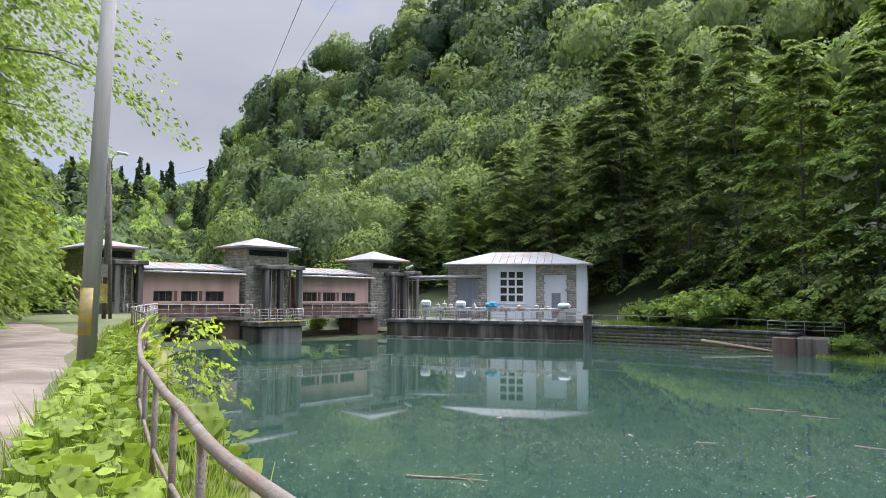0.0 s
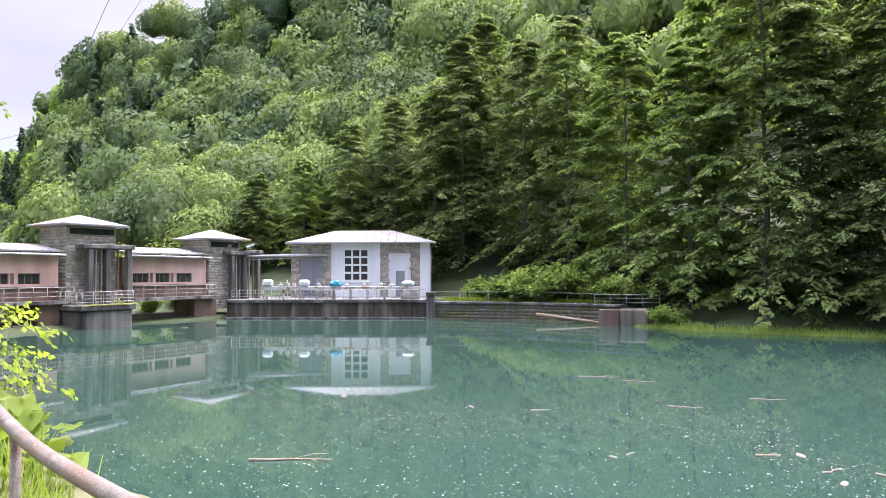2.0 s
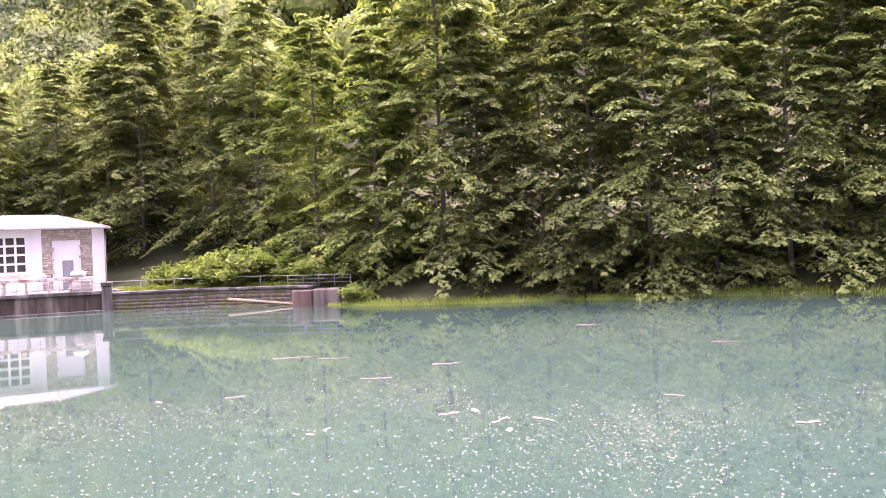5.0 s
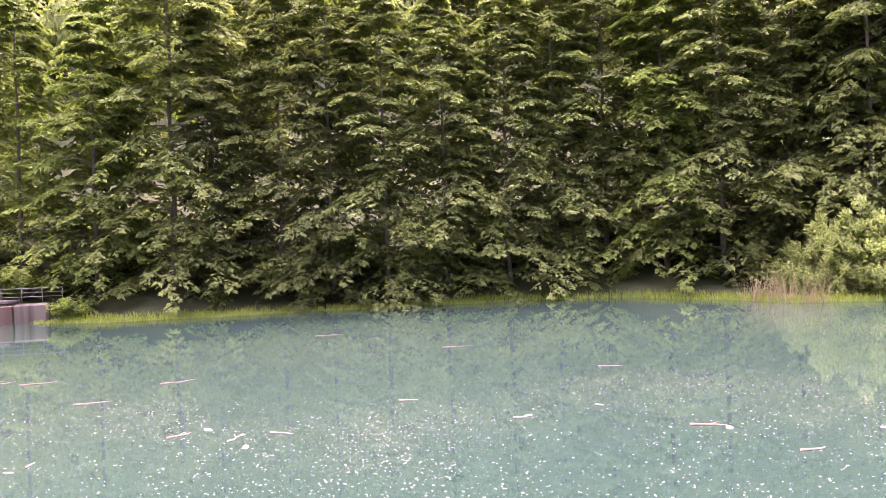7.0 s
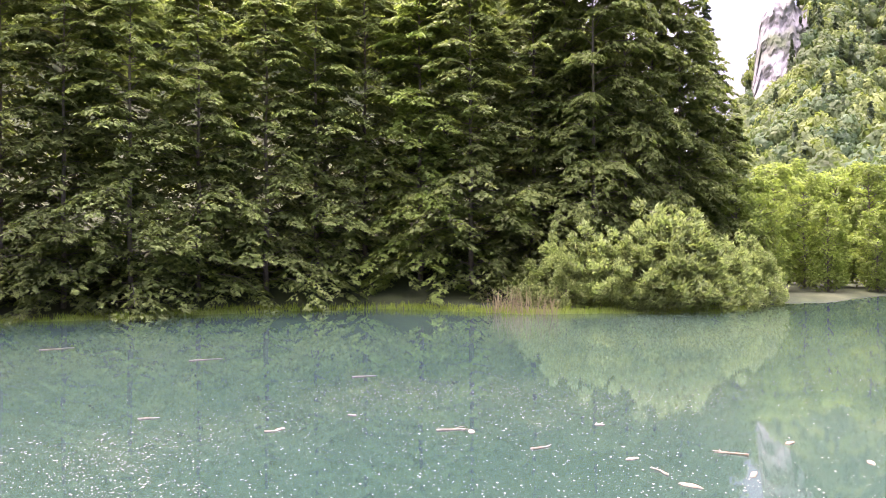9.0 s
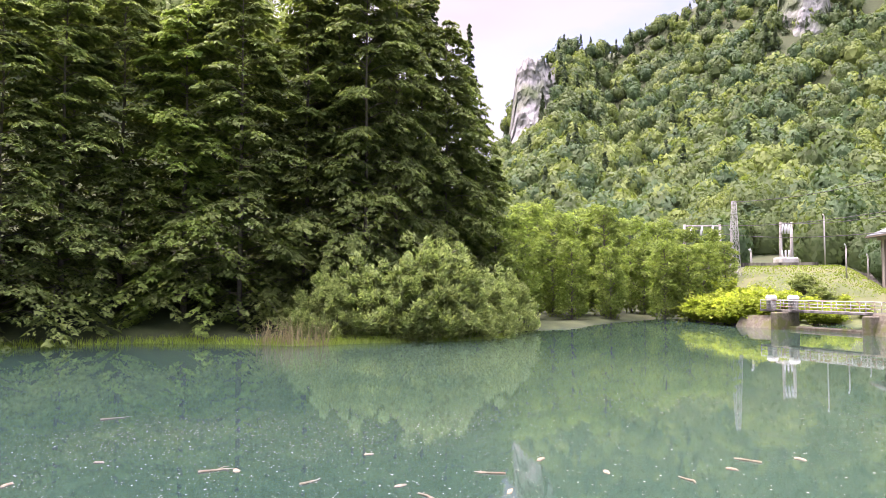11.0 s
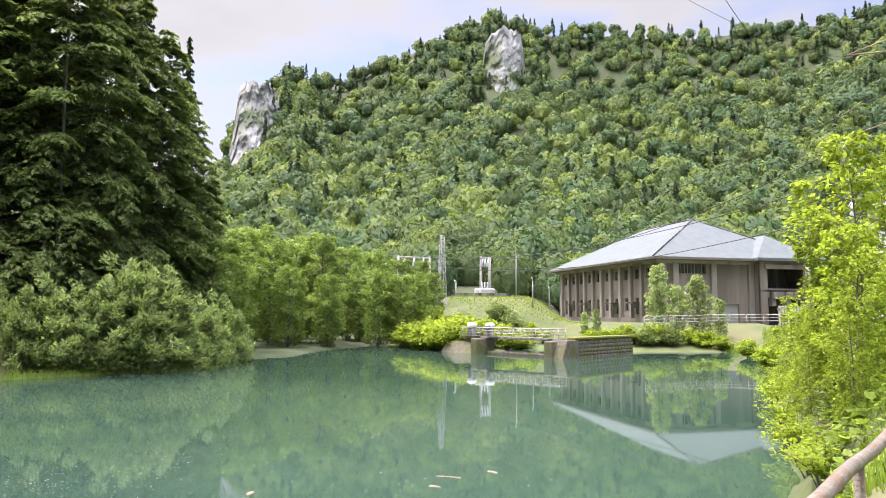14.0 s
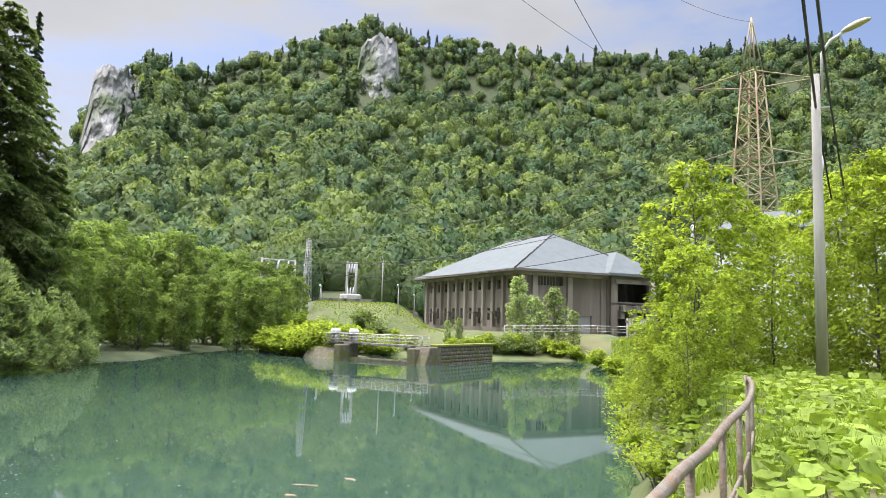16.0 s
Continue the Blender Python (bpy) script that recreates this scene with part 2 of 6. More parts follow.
def mesh_part(name, me, material, parent=None, label="", smooth=False):
    me.materials.append(material)
    if smooth:
        me.polygons.foreach_set("use_smooth", [True] * len(me.polygons))
    ob = new(name, me)
    ob.parent = parent
    if label:
        ob["label"] = label
    return ob


def thing(name, label, category, m=None, group="", kind=""):
    e = new(name)
    e.empty_display_size = 0.3
    if m is not None:
        e.matrix_basis = m
    return tagged(e, label, category, group, kind)


def box(bm, x0, y0, z0, x1, y1, z1, m=None, bevel=0.0):
    vs = bmesh.ops.create_cube(bm, size=1)["verts"]
    bmesh.ops.transform(bm, matrix=Matrix.Translation(((x0 + x1) / 2, (y0 + y1) / 2, (z0 + z1) / 2)) @ Matrix.Diagonal((x1 - x0, y1 - y0, z1 - z0, 1)), verts=vs)
    if bevel:
        es = list({e for v in vs for e in v.link_edges})
        vs = list({v for f in bmesh.ops.bevel(bm, geom=es, offset=bevel, segments=1, affect="EDGES")["faces"] for v in f.verts})
    if m is not None:
        bmesh.ops.transform(bm, matrix=m, verts=vs)
    return bm


def boxed(name, dims, material, parent, label="", bevel=0.0, m=None):
    return part(name, box(bmesh.new(), *dims, m=m, bevel=bevel), material, parent, label)


def tube(bm, points, radius, sides=8, end_radius=None, caps=True):
    """A tube along points, tapering to end_radius."""
    pts = [Vector(p) for p in points]
    rings = []
    for i, p in enumerate(pts):
        d = (pts[min(i + 1, len(pts) - 1)] - pts[max(i - 1, 0)]).normalized()
        a = d.orthogonal().normalized() if abs(d.z) > 0.99 else d.cross(Vector((0, 0, 1))).normalized()
        b = d.cross(a)
        k = i / max(1, len(pts) - 1)
        r = radius + ((radius if end_radius is None else end_radius) - radius) * k
        rings.append([bm.verts.new(p + r * (math.cos(2 * math.pi * j / sides) * a + math.sin(2 * math.pi * j / sides) * b)) for j in range(sides)])
    for u, v in zip(rings, rings[1:]):
        for j in range(sides):
            bm.faces.new((u[j], u[(j + 1) % sides], v[(j + 1) % sides], v[j]))
    if caps:
        bm.faces.new(rings[0][::-1])
        bm.faces.new(rings[-1])
    return bm


def tubed(name, points, radius, material, parent, label="", sides=8, end_radius=None):
    return part(name, tube(bmesh.new(), points, radius, sides, end_radius), material, parent, label, smooth=True)


def quads_mesh(name, q, normals=None):
    """A mesh from an array of loose quads or triangles (n, corners, 3); normals (n, 3) shade each by the crown's round form."""
    n, k = q.shape[:2]
    if normals is not None:
        turned = np.einsum("ij,ij->i", np.cross(q[:, 1] - q[:, 0], q[:, 2] - q[:, 0]), normals) < 0
        q = np.where(turned[:, None, None], q[:, ::-1], q)
    me = bpy.data.meshes.new(name)
    me.vertices.add(k * n)
    me.vertices.foreach_set("co", np.asarray(q, dtype=np.float32).ravel())
    me.loops.add(k * n)
    me.loops.foreach_set("vertex_index", np.arange(k * n, dtype=np.int32))
    me.polygons.add(n)
    me.polygons.foreach_set("loop_start", np.arange(0, k * n, k, dtype=np.int32))
    me.update(calc_edges=True)
    if normals is not None:
        me.polygons.foreach_set("use_smooth", [True] * n)
        me.normals_split_custom_set_from_vertices(np.repeat(normals, k, axis=0).astype(np.float32))
    return me


def bear(az, d, z=0.0):
    """A place by its bearing (degrees, left positive) and distance from the origin."""
    return Vector((-math.sin(radians(az)) * d, math.cos(radians(az)) * d, z))


# ---- the lie of the land ----
LAKE = [(-21, 57), (-11, 31), (-5, 15), (0.5, 7.5), (4.5, 2.5), (5.4, -3.2), (7.9, -10.3), (14.2, -18.2), (26, -33), (37, -47.5), (50, -61), (62.5, -73), (66, -66), (68, -60), (64, -52),
        (61, -45.6), (63, -47.5), (80, -55), (82, -51), (71, -43.6), (72, -42), (76, -39), (93, -43.5), (102, -44), (88, -29), (77, -21), (72, -14), (61, -9), (57.5, 0), (55, 7), (57.5, 13), (58, 20), (53, 29), (45, 36), (38, 43.5), (31, 50), (29, 57), (22, 66.5), (14, 72), (-6, 78), (-15, 71)]
# bearing, start of the slope, ridge distance, ridge angle of the bare ground
HILLS = [(180, 60, 200, 12), (75, 40, 140, 18), (45, 50, 200, 10), (32, 80, 300, 7.5), (20, 130, 420, 8.0), (17.6, 130, 400, 8.2), (16.5, 108, 250, 11.0), (13, 103, 230, 14.8), (10, 100, 215, 16.8), (0, 92, 185, 21.3), (-15, 80, 160, 26),
         (-35, 60, 140, 26), (-75, 62, 135, 25), (-88, 66, 140, 15), (-93, 80, 200, 8), (-98, 120, 500, 9), (-99.5, 165, 700, 13.0), (-100.5, 168, 720, 15.5), (-104, 170, 720, 19.2), (-107.8, 173, 760, 18.0), (-113.7, 176, 800, 20.7),
         (-120.5, 180, 820, 23.0), (-126, 185, 800, 21.4), (-131.5, 188, 800, 21.2), (-141, 190, 790, 20.2), (-156, 190, 800, 20.3), (-165, 150, 700, 14), (-180, 60, 200, 12)]


def smooth(a, b, x):
    t = np.clip((x - a) / (b - a), 0, 1)
    return t * t * (3 - 2 * t)


def shore(x, y):
    """Distance from the shore line, negative in the lake."""
    x, y = np.asarray(x, float), np.asarray(y, float)
    best, inside = np.full(x.shape, 1e9), np.zeros(x.shape, bool)
    for (ax, ay), (bx, by) in zip(LAKE, LAKE[1:] + LAKE[:1]):
        ux, uy = bx - ax, by - ay
        k = np.clip(((x - ax) * ux + (y - ay) * uy) / (ux * ux + uy * uy), 0, 1)
        best = np.minimum(best, np.hypot(x - ax - k * ux, y - ay - k * uy))
        if ay != by:
            inside ^= ((ay > y) != (by > y)) & (x < ux * (y - ay) / uy + ax)
    return np.where(inside, -best, best)


def wave(x, y, s):
    return np.sin(x / s + 1.3 * np.sin(y / s * 0.7)) * np.cos(y / s * 1.1 + 1.7 * np.sin(x / s * 0.6))


def height(x, y):
    """Height of the ground."""
    x, y = np.asarray(x, float), np.asarray(y, float)
    s = shore(x, y) + 0.5 * wave(x, y, 3.1)
    az, d = np.degrees(np.arctan2(-x, y)), np.hypot(x, y)
    t = np.array(HILLS)[::-1]
    d0, dr, e = (np.interp(az, t[:, 0], t[:, k]) for k in (1, 2, 3))
    near = ((az > 22) | (az < -140.5) | (d < 16)) & (s > -6)
    meadow = smooth(-112, -117, az) * smooth(-172, -150, az)
    flat = 2.9 * smooth(-0.3, 2.4, s)
    rest = 0.35 * smooth(0, 2, s) + meadow * (2.9 * smooth(2, 14, s) + 4.6 * smooth(90, 138, d) * smooth(-127, -123, az))
    terrace = smooth(-29, -26, az) * smooth(-2.5, -5, az)
    rest = rest + 1.45 * terrace * smooth(0.3, 1.0, s)
    rest = rest + 2.4 * smooth(22, 10, az) * smooth(-12, 0, az) * smooth(7, 16, s)
    flat = np.where(near, flat, rest)
    top = d * np.tan(np.radians(e))
    k = np.clip((d - d0) / (dr - d0), 0, 1)
    hill = top * (0.72 * k + 0.28 * k * k) * np.where(d > dr, np.clip(1.25 - 0.25 * d / dr, 0.55, 1), 1.0)
    rough = wave(x, y, 23.0) * 2.0 * k + wave(x, y, 71.0) * 6.0 * k * smooth(250, 500, d)
    return np.where(s < 0, np.maximum(-1.6, 0.45 * s), flat + hill + rough)


def ground_at(x, y):
    return float(height(np.array([x]), np.array([y]))[0])


def build_ground():
    az = np.concatenate([np.arange(-180, -90, 0.75), np.arange(-90, 40, 1.0), np.arange(40, 180, 3.0)])
    d = np.concatenate([[0.01], np.geomspace(0.8, 16, 22), np.arange(17, 130, 1.8), np.geomspace(132, 4000, 60)])
    A, D = np.meshgrid(np.radians(az), d)
    X, Y = -np.sin(A) * D, np.cos(A) * D
    Z = height(X, Y)
    n, k = A.shape
    co = np.stack([X, Y, Z], -1).reshape(-1, 3)
    i, j = np.meshgrid(np.arange(n - 1), np.arange(k), indexing="ij")
    a, b = i * k + j, i * k + (j + 1) % k
    faces = np.stack([a, b, b + k, a + k], -1).reshape(-1, 4)
    me = bpy.data.meshes.new("ground")
    me.from_pydata(co.tolist(), [], faces.tolist())
    ob = mesh_part("ground", me, M_GROUND, smooth=True)
    me.materials.append(M_MEADOW)
    cx, cy = X[:-1].ravel(), Y[:-1].ravel()
    ca, cd = np.degrees(np.arctan2(-cx, cy)), np.hypot(cx, cy)
    grass = ((ca < -113) & (ca > -160) & (cd < 178) & (cd > 14)) | ((cd < 60) & ((ca > 15) | (ca < -140) | (cd < 9)))
    me.polygons.foreach_set("material_index", grass.astype(np.int32))
    tagged(ob, "grassy banks, wooded slopes and valley floor round the lake", "ground", kind="structure")


build_ground()
bm = bmesh.new()
bmesh.ops.create_grid(bm, x_segments=2, y_segments=2, size=1)
bmesh.ops.transform(bm, matrix=Matrix.Translation((40, 0, 0)) @ Matrix.Diagonal((75, 95, 1, 1)), verts=bm.verts)
tagged(part("water", bm, M_WATER), "still milky teal reservoir water with floating specks", "water", kind="structure")



# ---- trees ----


def leaf_quads(c, out, length, width, rng, droop=0.5, corners=4):
    """Diamond leaves at the centres c that point along out."""
    n = len(c)
    d = out + rng.normal(0, 0.35, (n, 3))
    d[:, 2] -= droop
    d /= np.linalg.norm(d, axis=1)[:, None]
    s = np.cross(d, rng.normal(0, 0.6, (n, 3)) + np.array([0, 0, 1.0]))
    s /= np.linalg.norm(s, axis=1)[:, None] + 1e-9
    k = rng.uniform(0.65, 1.3, n)[:, None]
    if corners == 3:
        return np.stack([c - d * length * 0.45 * k + s * width * 0.62 * k, c + d * length * 0.65 * k, c - d * length * 0.35 * k - s * width * 0.62 * k], 1)
    return np.stack([c - d * length / 2 * k, c + s * width / 2 * k, c + d * length / 2 * k, c - s * width / 2 * k], 1)


def beech_crown(seed, tall, radius, low, branches, sprays, leaves, size, corners=3, rising=0.0, spray=1.0):
    """Leaf quads in drooping flat sprays along tiers of limbs, and the limbs' lines."""
    rng = np.random.default_rng(seed)
    q, limbs = [], []
    for b in range(branches):
        f = (b + rng.uniform(0, 1)) / branches
        z0 = low + (tall - low) * f
        reach = radius * (1.12 * (1 - f) ** 0.62) * rng.uniform(0.62, 1.2) + 0.4
        a = b * 2.399 + rng.uniform(-0.5, 0.5)
        o = np.array([math.cos(a), math.sin(a), 0])
        side = np.array([-o[1], o[0], 0])
        rise, sag = rng.uniform(0.05, 0.45) + 0.5 * f + rising, rng.uniform(0.35, 0.7)
        line = [np.array([0, 0, z0]) + o * reach * u + np.array([0, 0, reach * (rise * u - sag * u * u)]) for u in np.linspace(0, 1, 5)]
        limbs.append(line)
        for s in range(sprays):
            u = 0.25 + 0.75 * (s + rng.uniform(0, 1)) / sprays
            c = np.array([0, 0, z0]) + o * reach * u + np.array([0, 0, reach * (rise * u - sag * u * u)])
            w = rng.uniform(-1, 1) * (0.3 + 0.28 * reach * (1.15 - u)) * min(1.0, spray * 1.5)
            way = o + side * w * 0.5 + np.array([0, 0, rng.uniform(-0.55, 0.12)])
            long = rng.uniform(1.1, 2.4) * spray
            v = rng.uniform(0, 1, leaves)
            lat = rng.normal(0, 0.36 * spray, leaves) * (0.35 + np.sin(np.pi * v))
            pts = c + side * w + np.outer(v * long, way) + np.outer(lat, side)
            pts[:, 2] += -0.42 * (v * long) ** 1.5 - 0.25 * abs(w) + rng.normal(0, 0.07 * spray, leaves)
            q.append(leaf_quads(pts, np.outer(np.ones(leaves), way) + np.outer(lat, side), size, size * 0.55, rng, corners=corners))
    return np.concatenate(q), limbs


def layered_crown(seed, tall, radius, low, branches, fronds, leaves, size, droop=1.0):
    """Small leaves in flat, overlapping fronds that lie in tiers along drooping limbs, and the limbs' lines."""
    rng = np.random.default_rng(seed)
    q, limbs = [], []
    for b in range(branches):
        f = (b + rng.uniform(-1.5, 2.5)) / (branches + 2.5)
        f = min(max(f, 0.0), 0.99)
        z0 = low + (tall - low) * f
        reach = radius * 1.05 * (1 - f ** 1.6) ** 0.7 * rng.uniform(0.5, 1.15) + 0.5
        a = b * 2.399 + rng.uniform(-0.8, 0.8)
        o = np.array([math.cos(a), math.sin(a), 0])
        side = np.array([-o[1], o[0], 0])
        rise, sag = rng.uniform(0.15, 0.6) + 0.45 * f, rng.uniform(0.5, 0.95) * droop
        at = lambda u: np.array([0, 0, z0 + reach * (rise * u - sag * u * u)]) + o * reach * u
        limbs.append([at(u) for u in np.linspace(0, 1, 5)])
        for s in range(fronds):
            u = 1.0 if s == 0 else 0.15 + 0.85 * (s - rng.uniform(0, 1)) / (fronds - 1)
            turn = 0.0 if s == 0 else (1 if s % 2 else -1) * rng.uniform(0.5, 1.15)
            way = o * math.cos(turn) + side * math.sin(turn)
            across = side * math.cos(turn) - o * math.sin(turn)
            long = rng.uniform(0.8, 1.6) * (0.75 + 0.24 * reach * (1.1 - u))
            v = rng.uniform(0, 1, leaves) ** 0.85
            lat = rng.uniform(-1, 1, leaves) * 0.40 * long * np.sin(np.pi * (0.12 + 0.85 * v)) ** 0.8
            pts = at(u) + np.outer(v * long, way) + np.outer(lat, across)
            pts[:, 2] += (rise - 2 * sag * u) * 0.3 * v * long - 0.30 * droop * (v * long) ** 1.35 - 0.42 * abs(lat) + rng.normal(0, 0.03, leaves)
            d = np.outer(np.full(leaves, 0.8), way) + np.outer(np.sign(lat) * 0.75, across) + rng.normal(0, 0.22, (leaves, 3))
            d[:, 2] -= 0.25 + 0.5 * v * droop
            d /= np.linalg.norm(d, axis=1)[:, None]
            w = np.cross(d, rng.normal(0, 0.3, (leaves, 3)) + np.array([0, 0, 1.0]))
            w /= np.linalg.norm(w, axis=1)[:, None] + 1e-9
            k = size * rng.uniform(0.7, 1.3, leaves)[:, None]
            q.append(np.stack([pts - d * 0.4 * k + w * 0.38 * k, pts + d * 0.7 * k, pts - d * 0.4 * k - w * 0.38 * k], 1))
    return np.concatenate(q), limbs


def leafy_crown(seed, tall, radius, low, clumps, leaves, size, corners=3, widest=0.4, droop=0.4, full=1.0):
    """Leaves in rounded clumps at the ends of branches, fullest at the given share of the height, and the branches' lines."""
    rng = np.random.default_rng(seed)
    q, limbs = [], []
    for b in range(clumps):
        f = (b + rng.uniform(0, 1)) / clumps
        wide = radius * (math.sqrt(max(0.0, 1 - ((f - widest) / (1.04 - widest)) ** 2)) if f > widest else 0.7 + 0.3 * f / widest)
        a = b * 2.399 + rng.uniform(-0.6, 0.6)
        out = np.array([math.cos(a), math.sin(a), 0.0])
        c = out * wide * rng.uniform(0.3, 0.95)
        c[2] = (low + (tall - low) * f) * (1.0 if droop > 0 else rng.uniform(0.7, 1.25))
        limbs.append([np.array([0, 0, max(0.0, c[2] - 0.35 * wide)]) * (1 - u) + c * u for u in np.linspace(0, 1, 5)])
        r = full * radius * rng.uniform(0.2, 0.38) * (1.0 - 0.35 * f)
        d = rng.normal(0, 1, (leaves, 3))
        d /= np.linalg.norm(d, axis=1)[:, None]
        pts = c + d * (r * rng.uniform(0.2, 1.0, leaves) ** 0.5)[:, None] * np.array([1.15, 1.15, 0.72 if droop > 0 else 1.5])
        pts[:, 2] = np.maximum(pts[:, 2], 0.03)
        q.append(leaf_quads(pts, d * 0.6 + out * 0.8, size, size * 0.62, rng, droop=droop, corners=corners))
    return np.concatenate(q), limbs


def round_normals(q, up=0.85, spread=0.3):
    """Normals that lean outwards and upwards from a plant's stem, for the soft light on its foliage."""
    n = q.mean(axis=1) * np.array([1, 1, 0.0])
    n = 0.75 * n / (np.linalg.norm(n, axis=1)[:, None] + 0.3) + np.random.default_rng(len(q)).normal(0, spread, n.shape)
    n[:, 2] += up
    return n / np.linalg.norm(n, axis=1)[:, None]


def make_tree(name, label, category, crown, limbs, tall, trunk, material, group, limb_radius=0.07, lean=0.0, spread=0.3):
    t = thing(name, label, category, group=group)
    bm = tube(bmesh.new(), [(lean * z * z * 0.01, 0.12 * math.sin(z * 0.6), z) for z in np.linspace(-0.6, tall * 0.93, 9)], trunk, 7, trunk * 0.16)
    part("trunk", bm, M_BARK, t, smooth=True)
    bm = bmesh.new()
    for line in limbs:
        tube(bm, line[:4], limb_radius, 3, limb_radius * 0.3, caps=False)
    if limbs:
        part("branchwork", bm, M_BARK, t)["kind"] = "stuff"
    else:
        bm.free()
    mesh_part("crown", quads_mesh("crown", crown, round_normals(crown, spread=spread)), material, t)
    return t


def fir_crown(seed, tall, radius, tiers, leaves, size, low=0.5):
    rng = np.random.default_rng(seed)
    q, limbs = [], []
    for b in range(tiers):
        f = (b + rng.uniform(0, 1)) / tiers
        z0 = low + (tall - low) * f
        reach = radius * (1 - f) ** 0.85 * rng.uniform(0.75, 1.15) + 0.15
        a = b * 2.399 + rng.uniform(-0.4, 0.4)
        o = np.array([math.cos(a), math.sin(a), 0])
        side = np.array([-o[1], o[0], 0])
        u = rng.uniform(0.08, 1, leaves)
        lat = rng.uniform(-1, 1, leaves) * 0.34 * reach * (1.1 - u)
        pts = np.array([0, 0, z0]) + np.outer(u * reach, o) + np.outer(lat, side)
        pts[:, 2] += -0.45 * u * reach + 0.22 * (u ** 3) * reach - 0.2 * abs(lat)
        q.append(leaf_quads(pts, np.outer(np.ones(leaves), o) + np.outer(np.sign(lat) * 0.8, side), size, size * 0.5, rng, droop=0.5, corners=3))
    return np.concatenate(q), limbs


def crown_shell(seed, count, size, lobes=9, rough=0.15, up_lean=0.15):
    """A far broadleaf crown of unit radius: leaf tufts over rounded lobes round a leafy core. Gives triangles and their normals."""
    rng = np.random.default_rng(seed)
    k = np.arange(lobes) + 0.5
    up = 1 - 1.35 * k / lobes
    turn = k * 2.39996 + seed
    flat = np.sqrt(np.clip(1 - up * up, 0, 1))
    lobe = np.stack([flat * np.cos(turn), flat * np.sin(turn), up], 1) * rng.uniform(0.46, 0.66, (lobes, 1))
    big = rng.uniform(0.34, 0.5, lobes)
    pick = rng.integers(0, lobes, count)
    d = rng.normal(0, 1, (count, 3)) + lobe[pick] * 1.3
    d /= np.linalg.norm(d, axis=1)[:, None]
    c = lobe[pick] + d * (big[pick] * rng.uniform(0.82, 1.1, count))[:, None]
    tilt = d + rng.normal(0, 0.3, (count, 3))
    tilt /= np.linalg.norm(tilt, axis=1)[:, None]
    a = np.cross(tilt, rng.normal(0, 1, (count, 3)))
    a /= np.linalg.norm(a, axis=1)[:, None]
    b = np.cross(tilt, a)
    s = size * rng.uniform(0.55, 1.35, (count, 1))
    tri = np.stack([c - a * s, c + a * s * 0.6 - b * s, c + a * s * 0.6 + b * s], 1)
    n = 0.5 * d + 0.75 * c + rng.normal(0, rough, (count, 3)) + np.array([0, 0, up_lean])
    # the leafy core
    bm = bmesh.new()
    bmesh.ops.create_icosphere(bm, subdivisions=1, radius=0.72, matrix=Matrix.Translation((0, 0, 0.02)))
    core = np.array([[v.co for v in f.verts] for f in bm.faces])
    cn = np.array([f.normal for f in bm.faces]) + np.array([0, 0, 0.45])
    bm.free()
    tri, n = np.concatenate([tri, core]), np.concatenate([n, cn])
    return tri, n / np.linalg.norm(n, axis=1)[:, None]


def scatter_wood(name, label, material, shells, places):
    """Many far trees joined into one object; places: x, y, z of the foot, crown radius, crown height above ground, stretch."""
    out, normals = [], []
    rng = np.random.default_rng(len(places))
    for x, y, z, r, up, tallness in places:
        tri, n = shells[rng.integers(0, len(shells))]
        a = rng.uniform(0, 6.283)
        ca, sa = math.cos(a), math.sin(a)
        spin = np.array([[ca, sa, 0], [-sa, ca, 0], [0, 0, 1]])
        stretch = np.array([1.0, rng.uniform(0.85, 1.15), tallness])
        out.append((tri * stretch) @ spin * r + np.array([x, y, z + up]))
        n = (n / stretch) @ spin
        normals.append(n / np.linalg.norm(n, axis=1)[:, None])
    ob = mesh_part(name, quads_mesh(name, np.concatenate(out), np.concatenate(normals)), material)
    return tagged(ob, label, "woodland", kind="stuff")


def fir_shell(seed, tiers, leaves):
    """A far spruce of unit height: drooping boughs in tiers that narrow to a spike."""
    rng = np.random.default_rng(seed)
    count = tiers * leaves
    f = rng.uniform(0, 1, count) ** 1.25
    a = rng.uniform(0, 6.283, count)
    out = np.stack([np.cos(a), np.sin(a), np.full(count, 0.35)], 1)
    c = out * ((0.19 * (1 - f) ** 0.9 + 0.006) * rng.uniform(0.45, 1.0, count))[:, None]
    c[:, 2] = 0.05 + 0.95 * f - 0.25 * np.hypot(c[:, 0], c[:, 1])
    q = leaf_quads(c, out * np.array([1, 1, 0.0]), 0.10, 0.085, rng, droop=0.7, corners=3)
    n = out + rng.normal(0, 0.25, (count, 3))
    return q, n / np.linalg.norm(n, axis=1)[:, None]


def wooded(n, az0, az1, d0, d1, seed, power=1.0):
    """Places on the slopes: d0 and d1 are metres, or (when d1 is small) fractions from the foot to the ridge."""
    rng = np.random.default_rng(seed)
    az = rng.uniform(az0, az1, n)
    f = rng.uniform(0, 1, n) ** power
    t = np.array(HILLS)[::-1]
    if d1 < 5:
        lo, hi = np.interp(az, t[:, 0], t[:, 1]), np.interp(az, t[:, 0], t[:, 2])
        d = lo + (hi - lo) * (d0 + (d1 - d0) * f)
    else:
        d = d0 + (d1 - d0) * f
    x, y = -np.sin(np.radians(az)) * d, np.cos(np.radians(az)) * d
    return np.stack([x, y, height(x, y)], 1), az, d, rng


